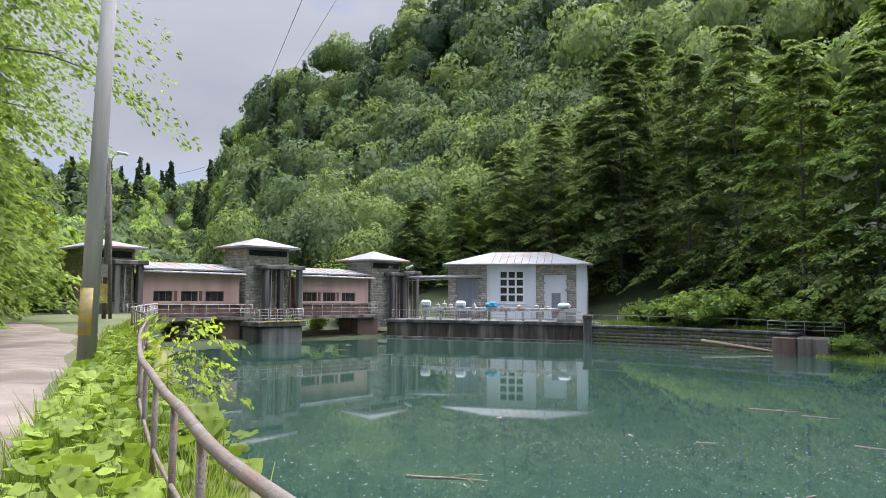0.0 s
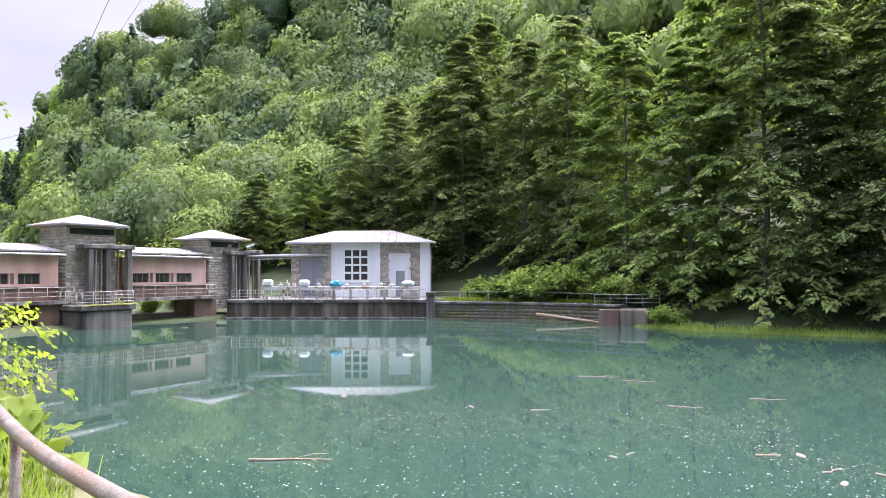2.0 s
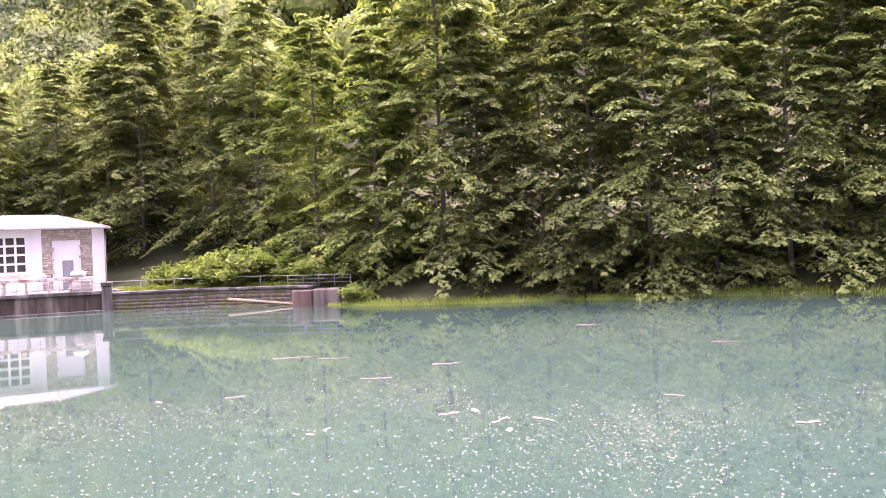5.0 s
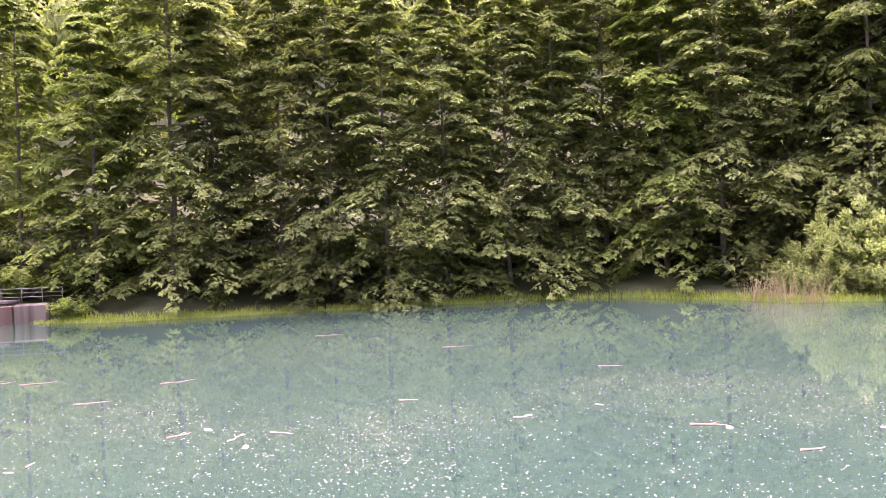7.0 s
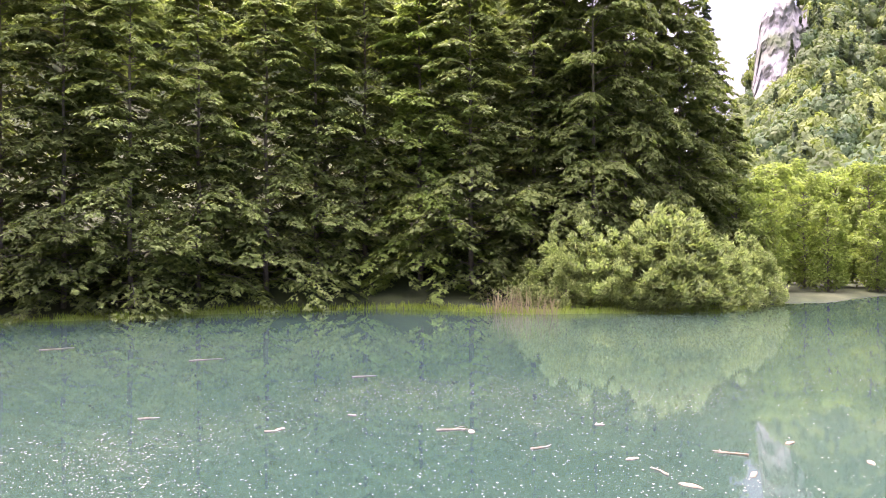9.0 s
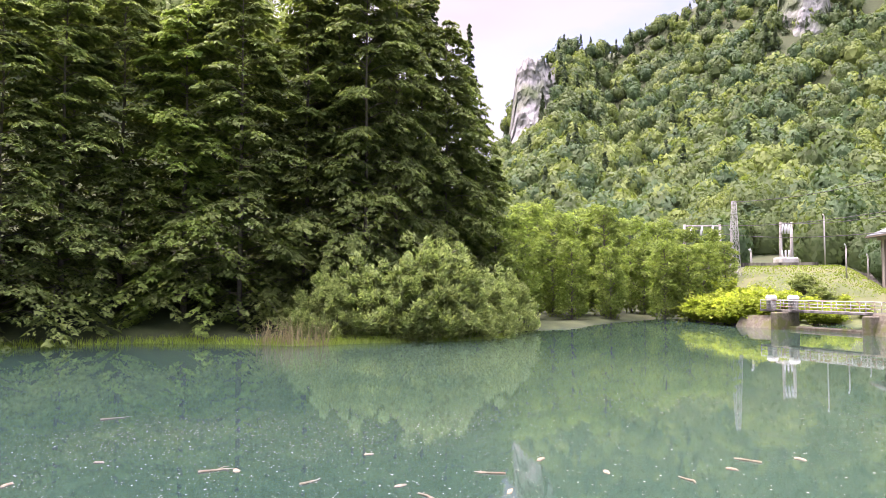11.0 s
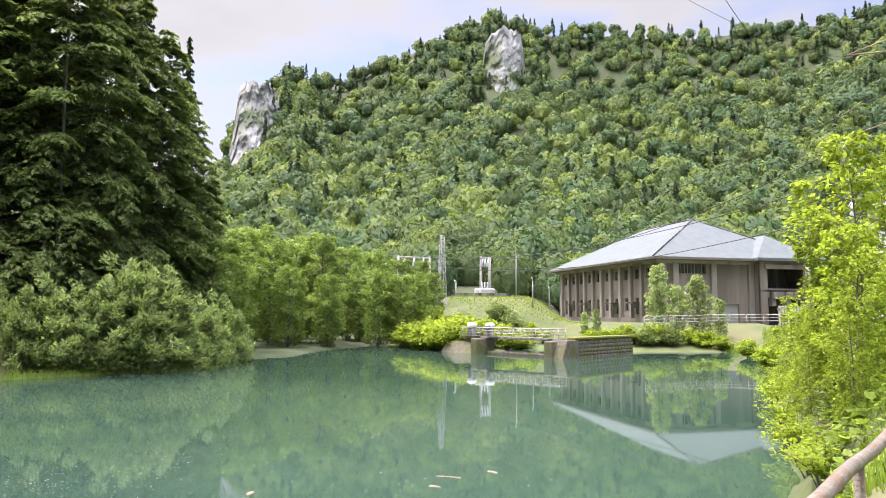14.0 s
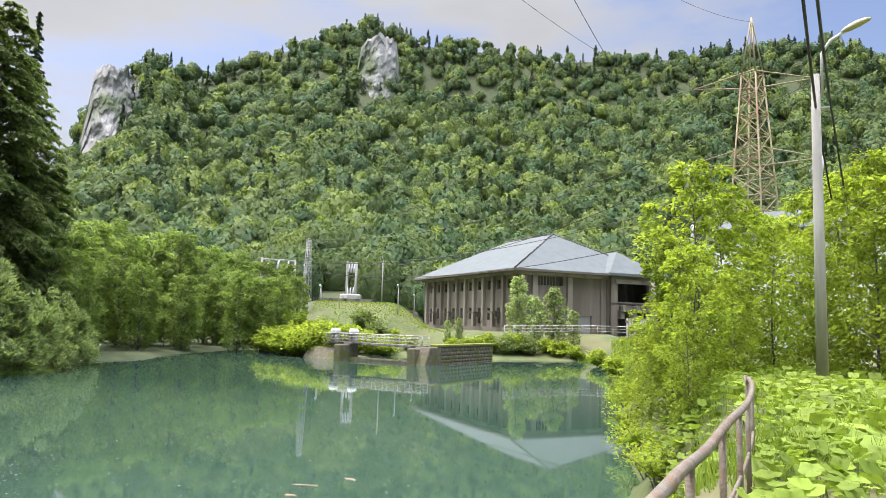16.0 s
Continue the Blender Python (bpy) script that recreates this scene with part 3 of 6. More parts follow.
FINE = [crown_shell(60 + s, 2300, 0.05, 26, 0.3, 0.3) for s in range(4)]
MID = [crown_shell(80 + s, 900, 0.074, 15, 0.13) for s in range(5)]
COARSE = [crown_shell(20 + s, 240, 0.13, 9, 0.1) for s in range(5)]
FIRS = [fir_shell(40 + s, 13, 9) for s in range(4)]


def mixed_wood(name, label, places, shells, shares):
    """Deals the trees out to leaf colours by their shares."""
    rng = np.random.default_rng(len(places) + 1)
    pick = rng.choice(len(shares), len(places), p=[w for _, w in shares])
    for k, (material, _) in enumerate(shares):
        chosen = [p for p, c in zip(places, pick) if c == k]
        if chosen:
            scatter_wood(name, label, material, shells, chosen)


def spruces(name, label, places, lo, hi, rng):
    scatter_wood(name, label, M_FARFIR, FIRS, [(x, y, z - 1, rng.uniform(lo, hi), 0, 1) for x, y, z in places])


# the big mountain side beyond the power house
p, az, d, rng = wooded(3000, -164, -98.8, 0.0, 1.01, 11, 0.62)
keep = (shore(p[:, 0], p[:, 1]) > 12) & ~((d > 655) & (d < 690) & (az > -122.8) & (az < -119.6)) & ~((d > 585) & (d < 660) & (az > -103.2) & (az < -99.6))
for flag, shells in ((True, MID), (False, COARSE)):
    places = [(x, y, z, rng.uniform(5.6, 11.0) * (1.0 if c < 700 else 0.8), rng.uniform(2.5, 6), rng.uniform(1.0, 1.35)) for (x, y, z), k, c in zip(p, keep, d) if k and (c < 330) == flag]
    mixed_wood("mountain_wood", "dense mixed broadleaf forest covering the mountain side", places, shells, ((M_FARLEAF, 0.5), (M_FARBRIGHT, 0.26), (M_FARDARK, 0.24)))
p, az, d, rng = wooded(190, -164, -98.8, 0.3, 0.92, 12, 0.6)
spruces("mountain_firs", "dark firs standing among the broadleaf forest on the mountain", p, 17, 27, rng)
p, az, d, rng = wooded(230, -164, -99.2, 0.93, 1.01, 17)
spruces("ridge_firs", "dark pointed firs along the mountain ridge", p, 12, 20, rng)
# the hill behind the sluice
p, az, d, rng = wooded(470, -24, 17.5, 0.0, 1.03, 13, 0.75)
for flag, shells in ((True, FINE), (False, MID)):
    places = [(x, y, z, rng.uniform(3.8, 6.4), rng.uniform(4, 8), rng.uniform(1.0, 1.4)) for (x, y, z), k, a in zip(p, d, az) if (k < 138) == flag and (k > 106 or a > 3.5)]
    mixed_wood("hill_wood", "broadleaf wood climbing the steep hill behind the sluice", places, shells, ((M_FARLEAF, 0.55), (M_FARBRIGHT, 0.3), (M_FARDARK, 0.15)))
p, az, d, rng = wooded(26, 6, 18, 0.35, 1.0, 19)
spruces("hill_firs", "dark pointed firs on the hill behind the sluice", p, 14, 20, rng)
p, az, d, rng = wooded(460, 15, 45, 0.0, 1.05, 14, 0.75)
places = [(x, y, z, rng.uniform(3.4, 6.0), rng.uniform(3, 6), rng.uniform(0.9, 1.3)) for x, y, z in p]
mixed_wood("valley_wood", "mixed bright green wood in the valley behind the dam", places, COARSE, ((M_BRIGHT, 0.5), (M_FARLEAF, 0.5)))
p, az, d, rng = wooded(24, 17.5, 30, 0.6, 1.0, 20)
spruces("valley_firs", "dark firs on the skyline of the valley", p, 16, 24, rng)
# the slope over the far shore, behind the front rows of trees
p, az, d, rng = wooded(130, -92, -10, 100, 148, 15, 0.85)
places = [(x, y, z, rng.uniform(4.4, 6.6), rng.uniform(6, 13), rng.uniform(1.0, 1.5)) for x, y, z in p]
scatter_wood("slope_wood", "shaded beech wood on the steep slope above the shore", M_BEECH, MID, places)

# front rows of beeches on the far shore
beeches = []
for k in range(5):
    tall = (27, 30, 25, 28, 23)[k]
    crown, limbs = layered_crown(100 + k, tall, (5.8, 6.2, 5.4, 6.0, 5.2)[k], 0.8, (108, 116, 100, 110, 94)[k], 10, 29, 0.33)
    beeches.append(make_tree("beech", "tall beech with drooping tiers of shaded green leaves on the shore", "tree", crown, limbs, tall, 0.24, (M_BEECH, M_BEECH, M_HORNBEAM, M_BEECH, M_HORNBEAM)[k], "beeches on the far shore", 0.05))
crown, limbs = fir_crown(200, 25, 4.6, 190, 110, 0.36)
fir = make_tree("fir", "tall dark fir among the beeches on the shore", "tree", crown, limbs, 25, 0.25, M_FIR, "firs on the far shore")
first = set()
rng = np.random.default_rng(5)


def stand(src, x, y, wide, high):
    """Stands a tree, or a copy once it is placed, at x, y."""
    if src in first:
        src = copy_thing(src, Matrix.Identity(4))
    else:
        first.add(src)
    src.matrix_basis = Matrix.Translation((x, y, ground_at(x, y) - 0.1)) @ Matrix.Rotation(rng.uniform(0, 6.28), 4, "Z") @ Matrix.Diagonal((wide, wide, high, 1))


# how far the trees keep from the water along the shore
SETBACK = [(-98, 10), (-84, 9), (-80, 5), (-68, 3.5), (-64, 0), (-50, 0), (-45, 3), (-29, 4), (-25, 9), (-20, 12), (-15, 14), (-8, 17)]
for row, (off, step) in enumerate(((3.4, 4.3), (11.0, 8.5))):
    for az in np.arange(-14.5 - 2 * row, -89, -step):
        back = off + np.interp(az, [a for a, _ in SETBACK], [b for _, b in SETBACK])
        for d in np.arange(52.5, 115, 0.5):
            v = bear(az, d)
            if shore(np.array([v.x]), np.array([v.y]))[0] > back:
                v = bear(az + rng.uniform(-0.8, 0.8), d + rng.uniform(-1, 1))
                k = rng.uniform(0.9, 1.2) * (1.12 if az < -72 else 1.0)
                stand(beeches[int(rng.integers(0, 5))], v.x, v.y, k, k)
                break
for az, d, k, kind in ((-11.8, 95, 0.85, 0), (-8.6, 99, 0.72, 1), (-5.0, 101, 0.66, 3), (-1.4, 101, 0.6, 2), (2.2, 103, 0.6, 4)):
    v = bear(az, d)
    stand(beeches[kind], v.x, v.y, k * 1.1, k)
# the end of the wood, stepping down to the head of the lake: bearing, distance, angle of the top, width
for az, d, top, wide, kind in ((-88.2, 68, 27.0, 1.0, 1), (-90.6, 70, 25.5, 0.95, 0), (-92.6, 73, 23.0, 0.9, 3), (-94.6, 74, 20.8, 0.9, 1), (-95.9, 78, 17.6, 0.8, 0), (-97.0, 79, 14.2, 0.75, 2), (-98.2, 81, 10.5, 0.7, 4),
                               (-91.6, 82, 25.5, 1.0, 0), (-86.0, 71, 27.0, 1.05, 3), (-93.4, 88, 23.6, 0.9, 5), (-96.5, 90, 20.4, 0.85, 5)):
    v = bear(az, d)
    src, tall = (fir, 25) if kind == 5 else (beeches[kind], (27, 30, 25, 28, 23)[kind])
    stand(src, v.x, v.y, wide, (EYE + d * math.tan(radians(top)) - ground_at(v.x, v.y)) / tall)


# ---- limestone crags on the skyline ----
def crag(az0, az1, d, e0, e1, seed):
    """A rough rock face seen from the lake: buttresses, clefts and ledges under a broken rim."""
    nu, nv = 60, 40
    bm = bmesh.new()
    grid = []
    for j in range(nv):
        row = []
        for i in range(nu):
            u, v = i / (nu - 1), j / (nv - 1)
            az = az0 + (az1 - az0) * u
            across, tall = (az1 - az0) * u * 0.62, v * (e1 - e0) * 0.62
            rim = 0.62 + 0.16 * noise.fractal(Vector((u * 3.2, seed, 0)), 0.8, 2.0, 4) + 0.3 * math.sin(math.pi * u)
            rim *= min(1.0, 5 * u, 5 * (1 - u))
            rock = noise.fractal(Vector((across * 1.6 + seed, tall * 1.3, seed)), 0.7, 2.1, 7)
            ledge = abs(noise.noise(Vector((across * 1.1, tall * 0.9 + 0.5 * across, seed + 4))))
            dd = d + 40 * v - 5 * rock - 9 * ledge - 24 * math.sin(math.pi * u)
            p = bear(az, dd)
            row.append(bm.verts.new((p.x, p.y, EYE + dd * math.tan(radians(e0 + (e1 - e0) * v * max(rim, 0.02))))))
        grid.append(row)
    for a, b in zip(grid, grid[1:]):
        for i in range(nu - 1):
            bm.faces.new((a[i], a[i + 1], b[i + 1], b[i]))
    bmesh.ops.recalc_face_normals(bm, faces=bm.faces)
    tagged(part("crag", bm, M_ROCK), "bare pale limestone crag above the forest", "crag", "limestone crags", kind="structure")


crag(-99.3, -104.4, 640, 10.5, 18.6, 3.0)
crag(-119.0, -123.8, 690, 15.5, 22.9, 8.0)


# ---- the sluice dam ----
def mirrored_mat(name, c1, c2, amount):
    return mat(name, c1, c2, rough=0.9, scale=5, bump=0.4, bump_scale=30, island=amount)


M_BLOCKS = mirrored_mat("stone_blocks", (0.36, 0.32, 0.25), (0.48, 0.43, 0.35), 0.24)
M_GREYBLOCKS = mirrored_mat("grey_stone_blocks", (0.30, 0.27, 0.22), (0.42, 0.385, 0.32), 0.25)
M_PIPE = mat("white_pipe", (0.50, 0.50, 0.49), (0.62, 0.62, 0.60), rough=0.5, scale=3, bump=0.05, c3=(0.40, 0.38, 0.35), scale3=0.8)


def hip(x0, y0, x1, y1, z0, z1, in_x, in_y, thick=0.14):
    """A hipped roof with a ridge or a point, and a fascia below its edge."""
    bm = bmesh.new()
    low = [bm.verts.new(v) for v in ((x0, y0, z0), (x1, y0, z0), (x1, y1, z0), (x0, y1, z0))]
    mid = [bm.verts.new(v) for v in ((x0, y0, z0 + thick), (x1, y0, z0 + thick), (x1, y1, z0 + thick), (x0, y1, z0 + thick))]
    yc = (y0 + y1) / 2
    a, b = bm.verts.new((x0 + in_x, yc, z1)), bm.verts.new((x1 - in_x, yc, z1))
    bm.faces.new(low[::-1])
    for i in range(4):
        bm.faces.new((low[i], low[(i + 1) % 4], mid[(i + 1) % 4], mid[i]))
    bm.faces.new((mid[0], mid[1], b, a))
    bm.faces.new((mid[1], mid[2], b))
    bm.faces.new((mid[2], mid[3], a, b))
    bm.faces.new((mid[3], mid[0], a))
    return bm


def blocks(rects, holes, size, height_, front, normal_x=False, seed=1, proud=0.03):
    """Coursed stone facing on a wall: rects and holes are (a0, z0, a1, z1) along the wall."""
    rng = np.random.default_rng(seed)
    q = []
    for a0, z0, a1, z1 in rects:
        z, row = z0, 0
        while z < z1 - 0.05:
            h = min(height_ * rng.uniform(0.85, 1.15), z1 - z)
            a = a0 - (size * 0.5 if row % 2 else 0)
            while a < a1:
                w = size * rng.uniform(0.75, 1.25)
                l, r = max(a, a0) + 0.012, min(a + w, a1) - 0.012
                m_, c = (l + r) / 2, z + h / 2
                if r - l > 0.06 and not any(h0 < m_ < h1 and g0 < c < g1 for h0, g0, h1, g1 in holes):
                    p = proud * rng.uniform(0.5, 1.4)
                    o = [(l, z + 0.012), (r, z + 0.012), (r, z + h - 0.012), (l, z + h - 0.012)]
                    i = [(l + 0.02, z + 0.03), (r - 0.02, z + 0.03), (r - 0.02, z + h - 0.03), (l + 0.02, z + h - 0.03)]
                    q.append([(*v, p) for v in i])
                    for k in range(4):
                        q.append([(*o[k], 0.0), (*o[(k + 1) % 4], 0.0), (*i[(k + 1) % 4], p), (*i[k], p)])
                a += w
            z += h
            row += 1
    q = np.array(q)
    out = np.empty_like(q)
    if normal_x:
        out[..., 0], out[..., 1], out[..., 2] = front - q[..., 2], q[..., 0], q[..., 1]
    else:
        out[..., 0], out[..., 1], out[..., 2] = q[..., 0], front - q[..., 2], q[..., 1]
    me = quads_mesh("stonework", out)
    bm = bmesh.new()
    bm.from_mesh(me)
    bmesh.ops.remove_doubles(bm, verts=bm.verts, dist=0.001)
    bpy.data.meshes.remove(me)
    return bm


def wall_with_holes(x0, z0, x1, z1, holes, y0, y1):
    """A wall slab with rectangular openings (x0, z0, x1, z1) cut through it."""
    xs = sorted({x0, x1, *(h[0] for h in holes), *(h[2] for h in holes)})
    zs = sorted({z0, z1, *(h[1] for h in holes), *(h[3] for h in holes)})
    bm = bmesh.new()
    for a, b in zip(xs, xs[1:]):
        for c, d in zip(zs, zs[1:]):
            if not any(h[0] < (a + b) / 2 < h[2] and h[1] < (c + d) / 2 < h[3] for h in holes):
                box(bm, a, y0, c, b, y1, d)
    bmesh.ops.remove_doubles(bm, verts=bm.verts, dist=0.0005)
    inner = [f for f in bm.faces if sum(1 for g in f.edges[0].link_faces if set(g.verts) == set(f.verts)) > 1]
    bmesh.ops.delete(bm, geom=inner, context="FACES_ONLY")
    return bm


def railing(name, label, points, tall, material, step, m=None, bars=2, radius=0.03, group=""):
    """A tube railing through points at deck level."""
    t = thing(name, label, "railing", m, group)
    pts = [Vector(p) for p in points]
    up = Vector((0, 0, tall))
    tubed("top_rail", [p + up for p in pts], radius * 1.15, material, t)
    for k in range(1, bars):
        tubed("mid_rail", [p + up * (k / bars) for p in pts], radius * 0.75, material, t)
    for a, b in zip(pts, pts[1:]):
        n = max(1, round((b - a).length / step))
        for i in range(n + (b is pts[-1])):
            p = a.lerp(b, i / n)
            tubed("post", [p - Vector((0, 0, 0.05)), p + up], radius, material, t, sides=6)
    return t


DAM = pose(-16.5, 71, 0, 0, 0, 45)


def gallery(x0, x1, windows, label):
    t = thing("sluice_gallery", label, "sluice building", DAM, "pink sluice galleries")
    holes = [(a, 3.86, b, 4.76) for a, b in windows]
    part("wall", wall_with_holes(x0, 3.62, x1, 6.3, holes, 0, 0.35), M_PINK, t)
    boxed("plinth", (x0, -0.02, 2.4, x1, 0.35, 3.5), M_BROWN, t, "stained brown lower wall")
    boxed("sill_band", (x0, -0.16, 3.5, x1, 0.35, 3.62), M_DARKCONC, t)
    boxed("back_wall", (x0, 3.2, 2.4, x1, 3.5, 6.3), M_PINK, t)
    for a, b in windows:
        w = boxed("window", (a, 0.2, 3.86, b, 0.26, 4.76), M_DARKGLASS, t, "dark steel window with dusty panes")
        for c in np.linspace(a, b, 4):
            boxed("glazing_bar", (c - 0.025, 0.15, 3.86, c + 0.025, 0.2, 4.76), M_RUST, w)
        boxed("frame", (a, 0.14, 4.68, b, 0.2, 4.76), M_RUST, w)
    for (a, b), (c, d) in zip(windows, windows[1:]):
        boxed("mullion_panel", (b + 0.12, -0.03, 3.86, b + 0.42, 0.0, 4.76), M_BROWN, t)
    bm = bmesh.new()
    v = [bm.verts.new(c) for c in ((x0 - 0.1, -0.55, 6.72), (x1 + 0.1, -0.55, 6.72), (x1 + 0.1, 3.7, 7.42), (x0 - 0.1, 3.7, 7.42), (x0 - 0.1, -0.55, 6.6), (x1 + 0.1, -0.55, 6.6), (x1 + 0.1, 3.7, 7.28), (x0 - 0.1, 3.7, 7.28))]
    for f in ((0, 1, 2, 3), (7, 6, 5, 4), (4, 5, 1, 0), (5, 6, 2, 1), (6, 7, 3, 2), (7, 4, 0, 3)):
        bm.faces.new([v[i] for i in f])
    roof = part("roof", bm, M_ROOF, t, "pale sheet-metal lean-to roof")
    for c in np.arange(x0 + 0.3, x1, 1.1):
        part("seam", tube(bmesh.new(), [(c, -0.56, 6.735), (c, 3.7, 7.435)], 0.022, 4), M_ROOF, roof)
    boxed("fascia", (x0, -0.45, 6.3, x1, -0.1, 6.58), M_DARKCONC, t, "dark fascia beam under the roof")
    tubed("pipe", [(x0 - 0.2, -0.62, 6.42), (x1 + 0.3, -0.62, 6.36)], 0.10, M_PIPE, t, "pale pipe along the eave", sides=10)
    for c in np.linspace(x0 + 1, x1 - 1, 4):
        boxed("pipe_bracket", (c - 0.04, -0.7, 6.28, c + 0.04, -0.4, 6.62), M_DARKCONC, t)
    boxed("walkway", (x0 - 0.2, -1.35, 2.12, x1 + 0.2, 0.3, 2.4), M_CONC, t, "thin concrete walkway slab")
    return t


gallery(-13.6, -4.0, ((-12.19, -10.49), (-9.69, -8.12), (-7.38, -5.56)), "long pink-plastered gallery with dark windows over the sluice gates")
gallery(2.3, 11.7, ((3.15, 4.91), (5.66, 7.28), (8.08, 9.91)), "pink-plastered gallery with streaked plinth between two stone towers")
railing("walkway_railing", "thin pale steel railing along the gallery walkway", [(-13.7, -1.25, 2.4), (-3.3, -1.25, 2.4)], 1.15, M_PAINTRAIL, 1.2, DAM, 3, 0.028, "walkway railings")
railing("walkway_railing", "thin pale steel railing along the gallery walkway", [(2.3, -1.25, 2.4), (12.0, -1.25, 2.4)], 1.15, M_PAINTRAIL, 1.2, DAM, 3, 0.028, "walkway railings")


def tower(x0, x1, y0, y1, base, eave, peak, label, over=0.85):
    t = thing("sluice_tower", label, "tower", DAM, "stone sluice towers")
    boxed("core", (x0, y0, base, x1, y1, eave), M_MORTAR, t)
    part("front_facing", blocks([(x0, base, x1, eave - 0.1)], [], 0.62, 0.3, y0, seed=3), M_GREYBLOCKS, t)["kind"] = "stuff"
    bm = blocks([(y0, base, y1, eave - 0.1)], [], 0.62, 0.3, x0, True, seed=4)
    part("side_facing", bm, M_BLOCKS, t)["kind"] = "stuff"
    part("roof", hip(x0 - over, y0 - over, x1 + over, y1 + over, eave, peak, (x1 - x0) / 2 + over - 0.02, 0, 0.16), M_ROOF, t, "shallow rusty sheet-metal hip roof")
    boxed("vent_band", (x0 + 0.25, y0 - 0.05, eave - 0.75, x1 - 0.25, y0 - 0.033, eave - 0.2), M_DARKGLASS, t, "dark louvred band under the eave")
    return t


tower(-3.3, 1.4, 0.0, 4.3, 2.2, 9.0, 10.15, "grey stone sluice tower with a shallow rusted roof")
tower(12.05, 16.3, 0.0, 4.3, 1.0, 8.3, 9.55, "pale stone sluice tower at the end of the dam")
t1 = tower(-17.2, -13.9, 0.0, 7.0, 1.0, 8.25, 9.25, "stone gate tower beside the road with a walled-up doorway")
boxed("doorway", (-17.26, 3.2, 2.6, -17.22, 4.3, 5.4), M_PINK, t1, "blind doorway in faded plaster")


def portal(x0, x1, y, z0, z1, posts, label):
    """A dark concrete hoisting frame with guide rails in front of a tower."""
    t = thing("hoist_portal", label, "hoist portal", DAM, "gate hoisting portals")
    for a in posts:
        boxed("column", (a - 0.22, y - 0.3, z0, a + 0.22, y + 0.3, z1), M_DARKCONC, t, bevel=0.04)
    boxed("beam", (x0, y - 0.45, z1, x1, y + 0.9, z1 + 0.38), M_DARKCONC, t, bevel=0.05)
    for a, b in zip(posts, posts[1:]):
        for k in ((0.35, 0.65) if b - a < 1.95 else (0.5,)):
            c = a + (b - a) * k
            boxed("guide_rail", (c - 0.05, y - 0.1, z0 + 0.4, c + 0.05, y + 0.1, z1), M_STEEL if k < 0.5 else M_RUST, t)
    return t


portal(-2.6, 2.4, -1.1, 1.2, 6.95, (-1.85, -0.2, 1.95), "blackened concrete hoisting frame of the middle sluice")
portal(13.9, 16.6, -0.8, 0.2, 6.7, (14.5, 16.1), "blackened concrete hoisting frame by the end tower")
portal(16.0, 18.8, -0.6, 0.2, 6.9, (16.4, 18.3), "bare concrete frame beside the dock")
portal(-16.0, -13.2, -0.9, 1.0, 6.9, (-15.7, -13.8), "blackened concrete frame on the road-side tower")
d = thing("sluice_door", "narrow blue-grey steel door in the middle tower", "door", DAM)
boxed("leaf", (-1.65, -0.12, 2.4, -0.75, -0.06, 4.6), M_GREYDOOR, d)
tubed("handle", [(-0.9, -0.16, 3.4), (-0.9, -0.16, 3.6)], 0.02, M_STEEL, d)

p = thing("sluice_pier", "stained concrete pier with a mossy platform standing in the water", "pier", DAM)
boxed("body", (-4.1, -4.0, -1.6, 0.5, 0.4, 1.55), M_CONC, p, bevel=0.12)
boxed("platform", (-4.4, -4.25, 1.55, 0.75, 0.4, 2.0), M_DARKCONC, p, "dark projecting slab", bevel=0.05)
rng = np.random.default_rng(3)
bm = bmesh.new()
for k in range(70):
    x = rng.uniform(-4.3, 0.7)
    vs = bmesh.ops.create_icosphere(bm, subdivisions=1, radius=rng.uniform(0.08, 0.2))["verts"]
    bmesh.ops.transform(bm, matrix=Matrix.Translation((x, -4.22 + rng.uniform(-0.03, 0.25), 2.0)) @ Matrix.Diagonal((1.3, 1, 0.6, 1)), verts=vs)
part("moss", bm, M_MOSS, p, "yellow-green moss along the edge")["kind"] = "stuff"
railing("pier_railing", "pale steel railing round the pier platform", [(-4.2, 0.2, 2.0), (-4.2, -4.05, 2.0), (0.55, -4.05, 2.0), (0.55, 0.2, 2.0)], 1.15, M_PAINTRAIL, 0.9, DAM, 4, 0.028)
for a, b in ((-6.2, -4.3), (9.6, 12.4)):
    q = thing("sluice_abutment", "brown stained concrete abutment below the gallery", "abutment", DAM, "sluice abutments")
    boxed("body", (a, -0.9, -1.6, b, 2.5, 2.1), M_BROWN, q, bevel=0.05)
q = thing("weir_sill", "low brown concrete sill between the piers", "weir", DAM)
boxed("sill", (-14.5, 0.6, -1.6, 12.0, 1.8, 0.75), M_BROWN, q, bevel=0.06)
q = thing("abutment_wall", "dark abutment wall below the road-side tower", "wall", DAM)
boxed("body", (-18.5, -1.0, -1.6, -13.6, 0.4, 2.35), M_DARKCONC, q, bevel=0.05)
q = thing("low_wall", "low dark concrete wall with a coping beside the tower", "wall", pose(-29.5, 54.5, 2.7, 0, 0, 20))
boxed("body", (0, 0, -0.3, 4.2, 0.4, 0.95), M_DARKCONC, q, bevel=0.03)
boxed("coping", (-0.1, -0.06, 0.95, 4.3, 0.46, 1.08), M_CONC, q, bevel=0.02)

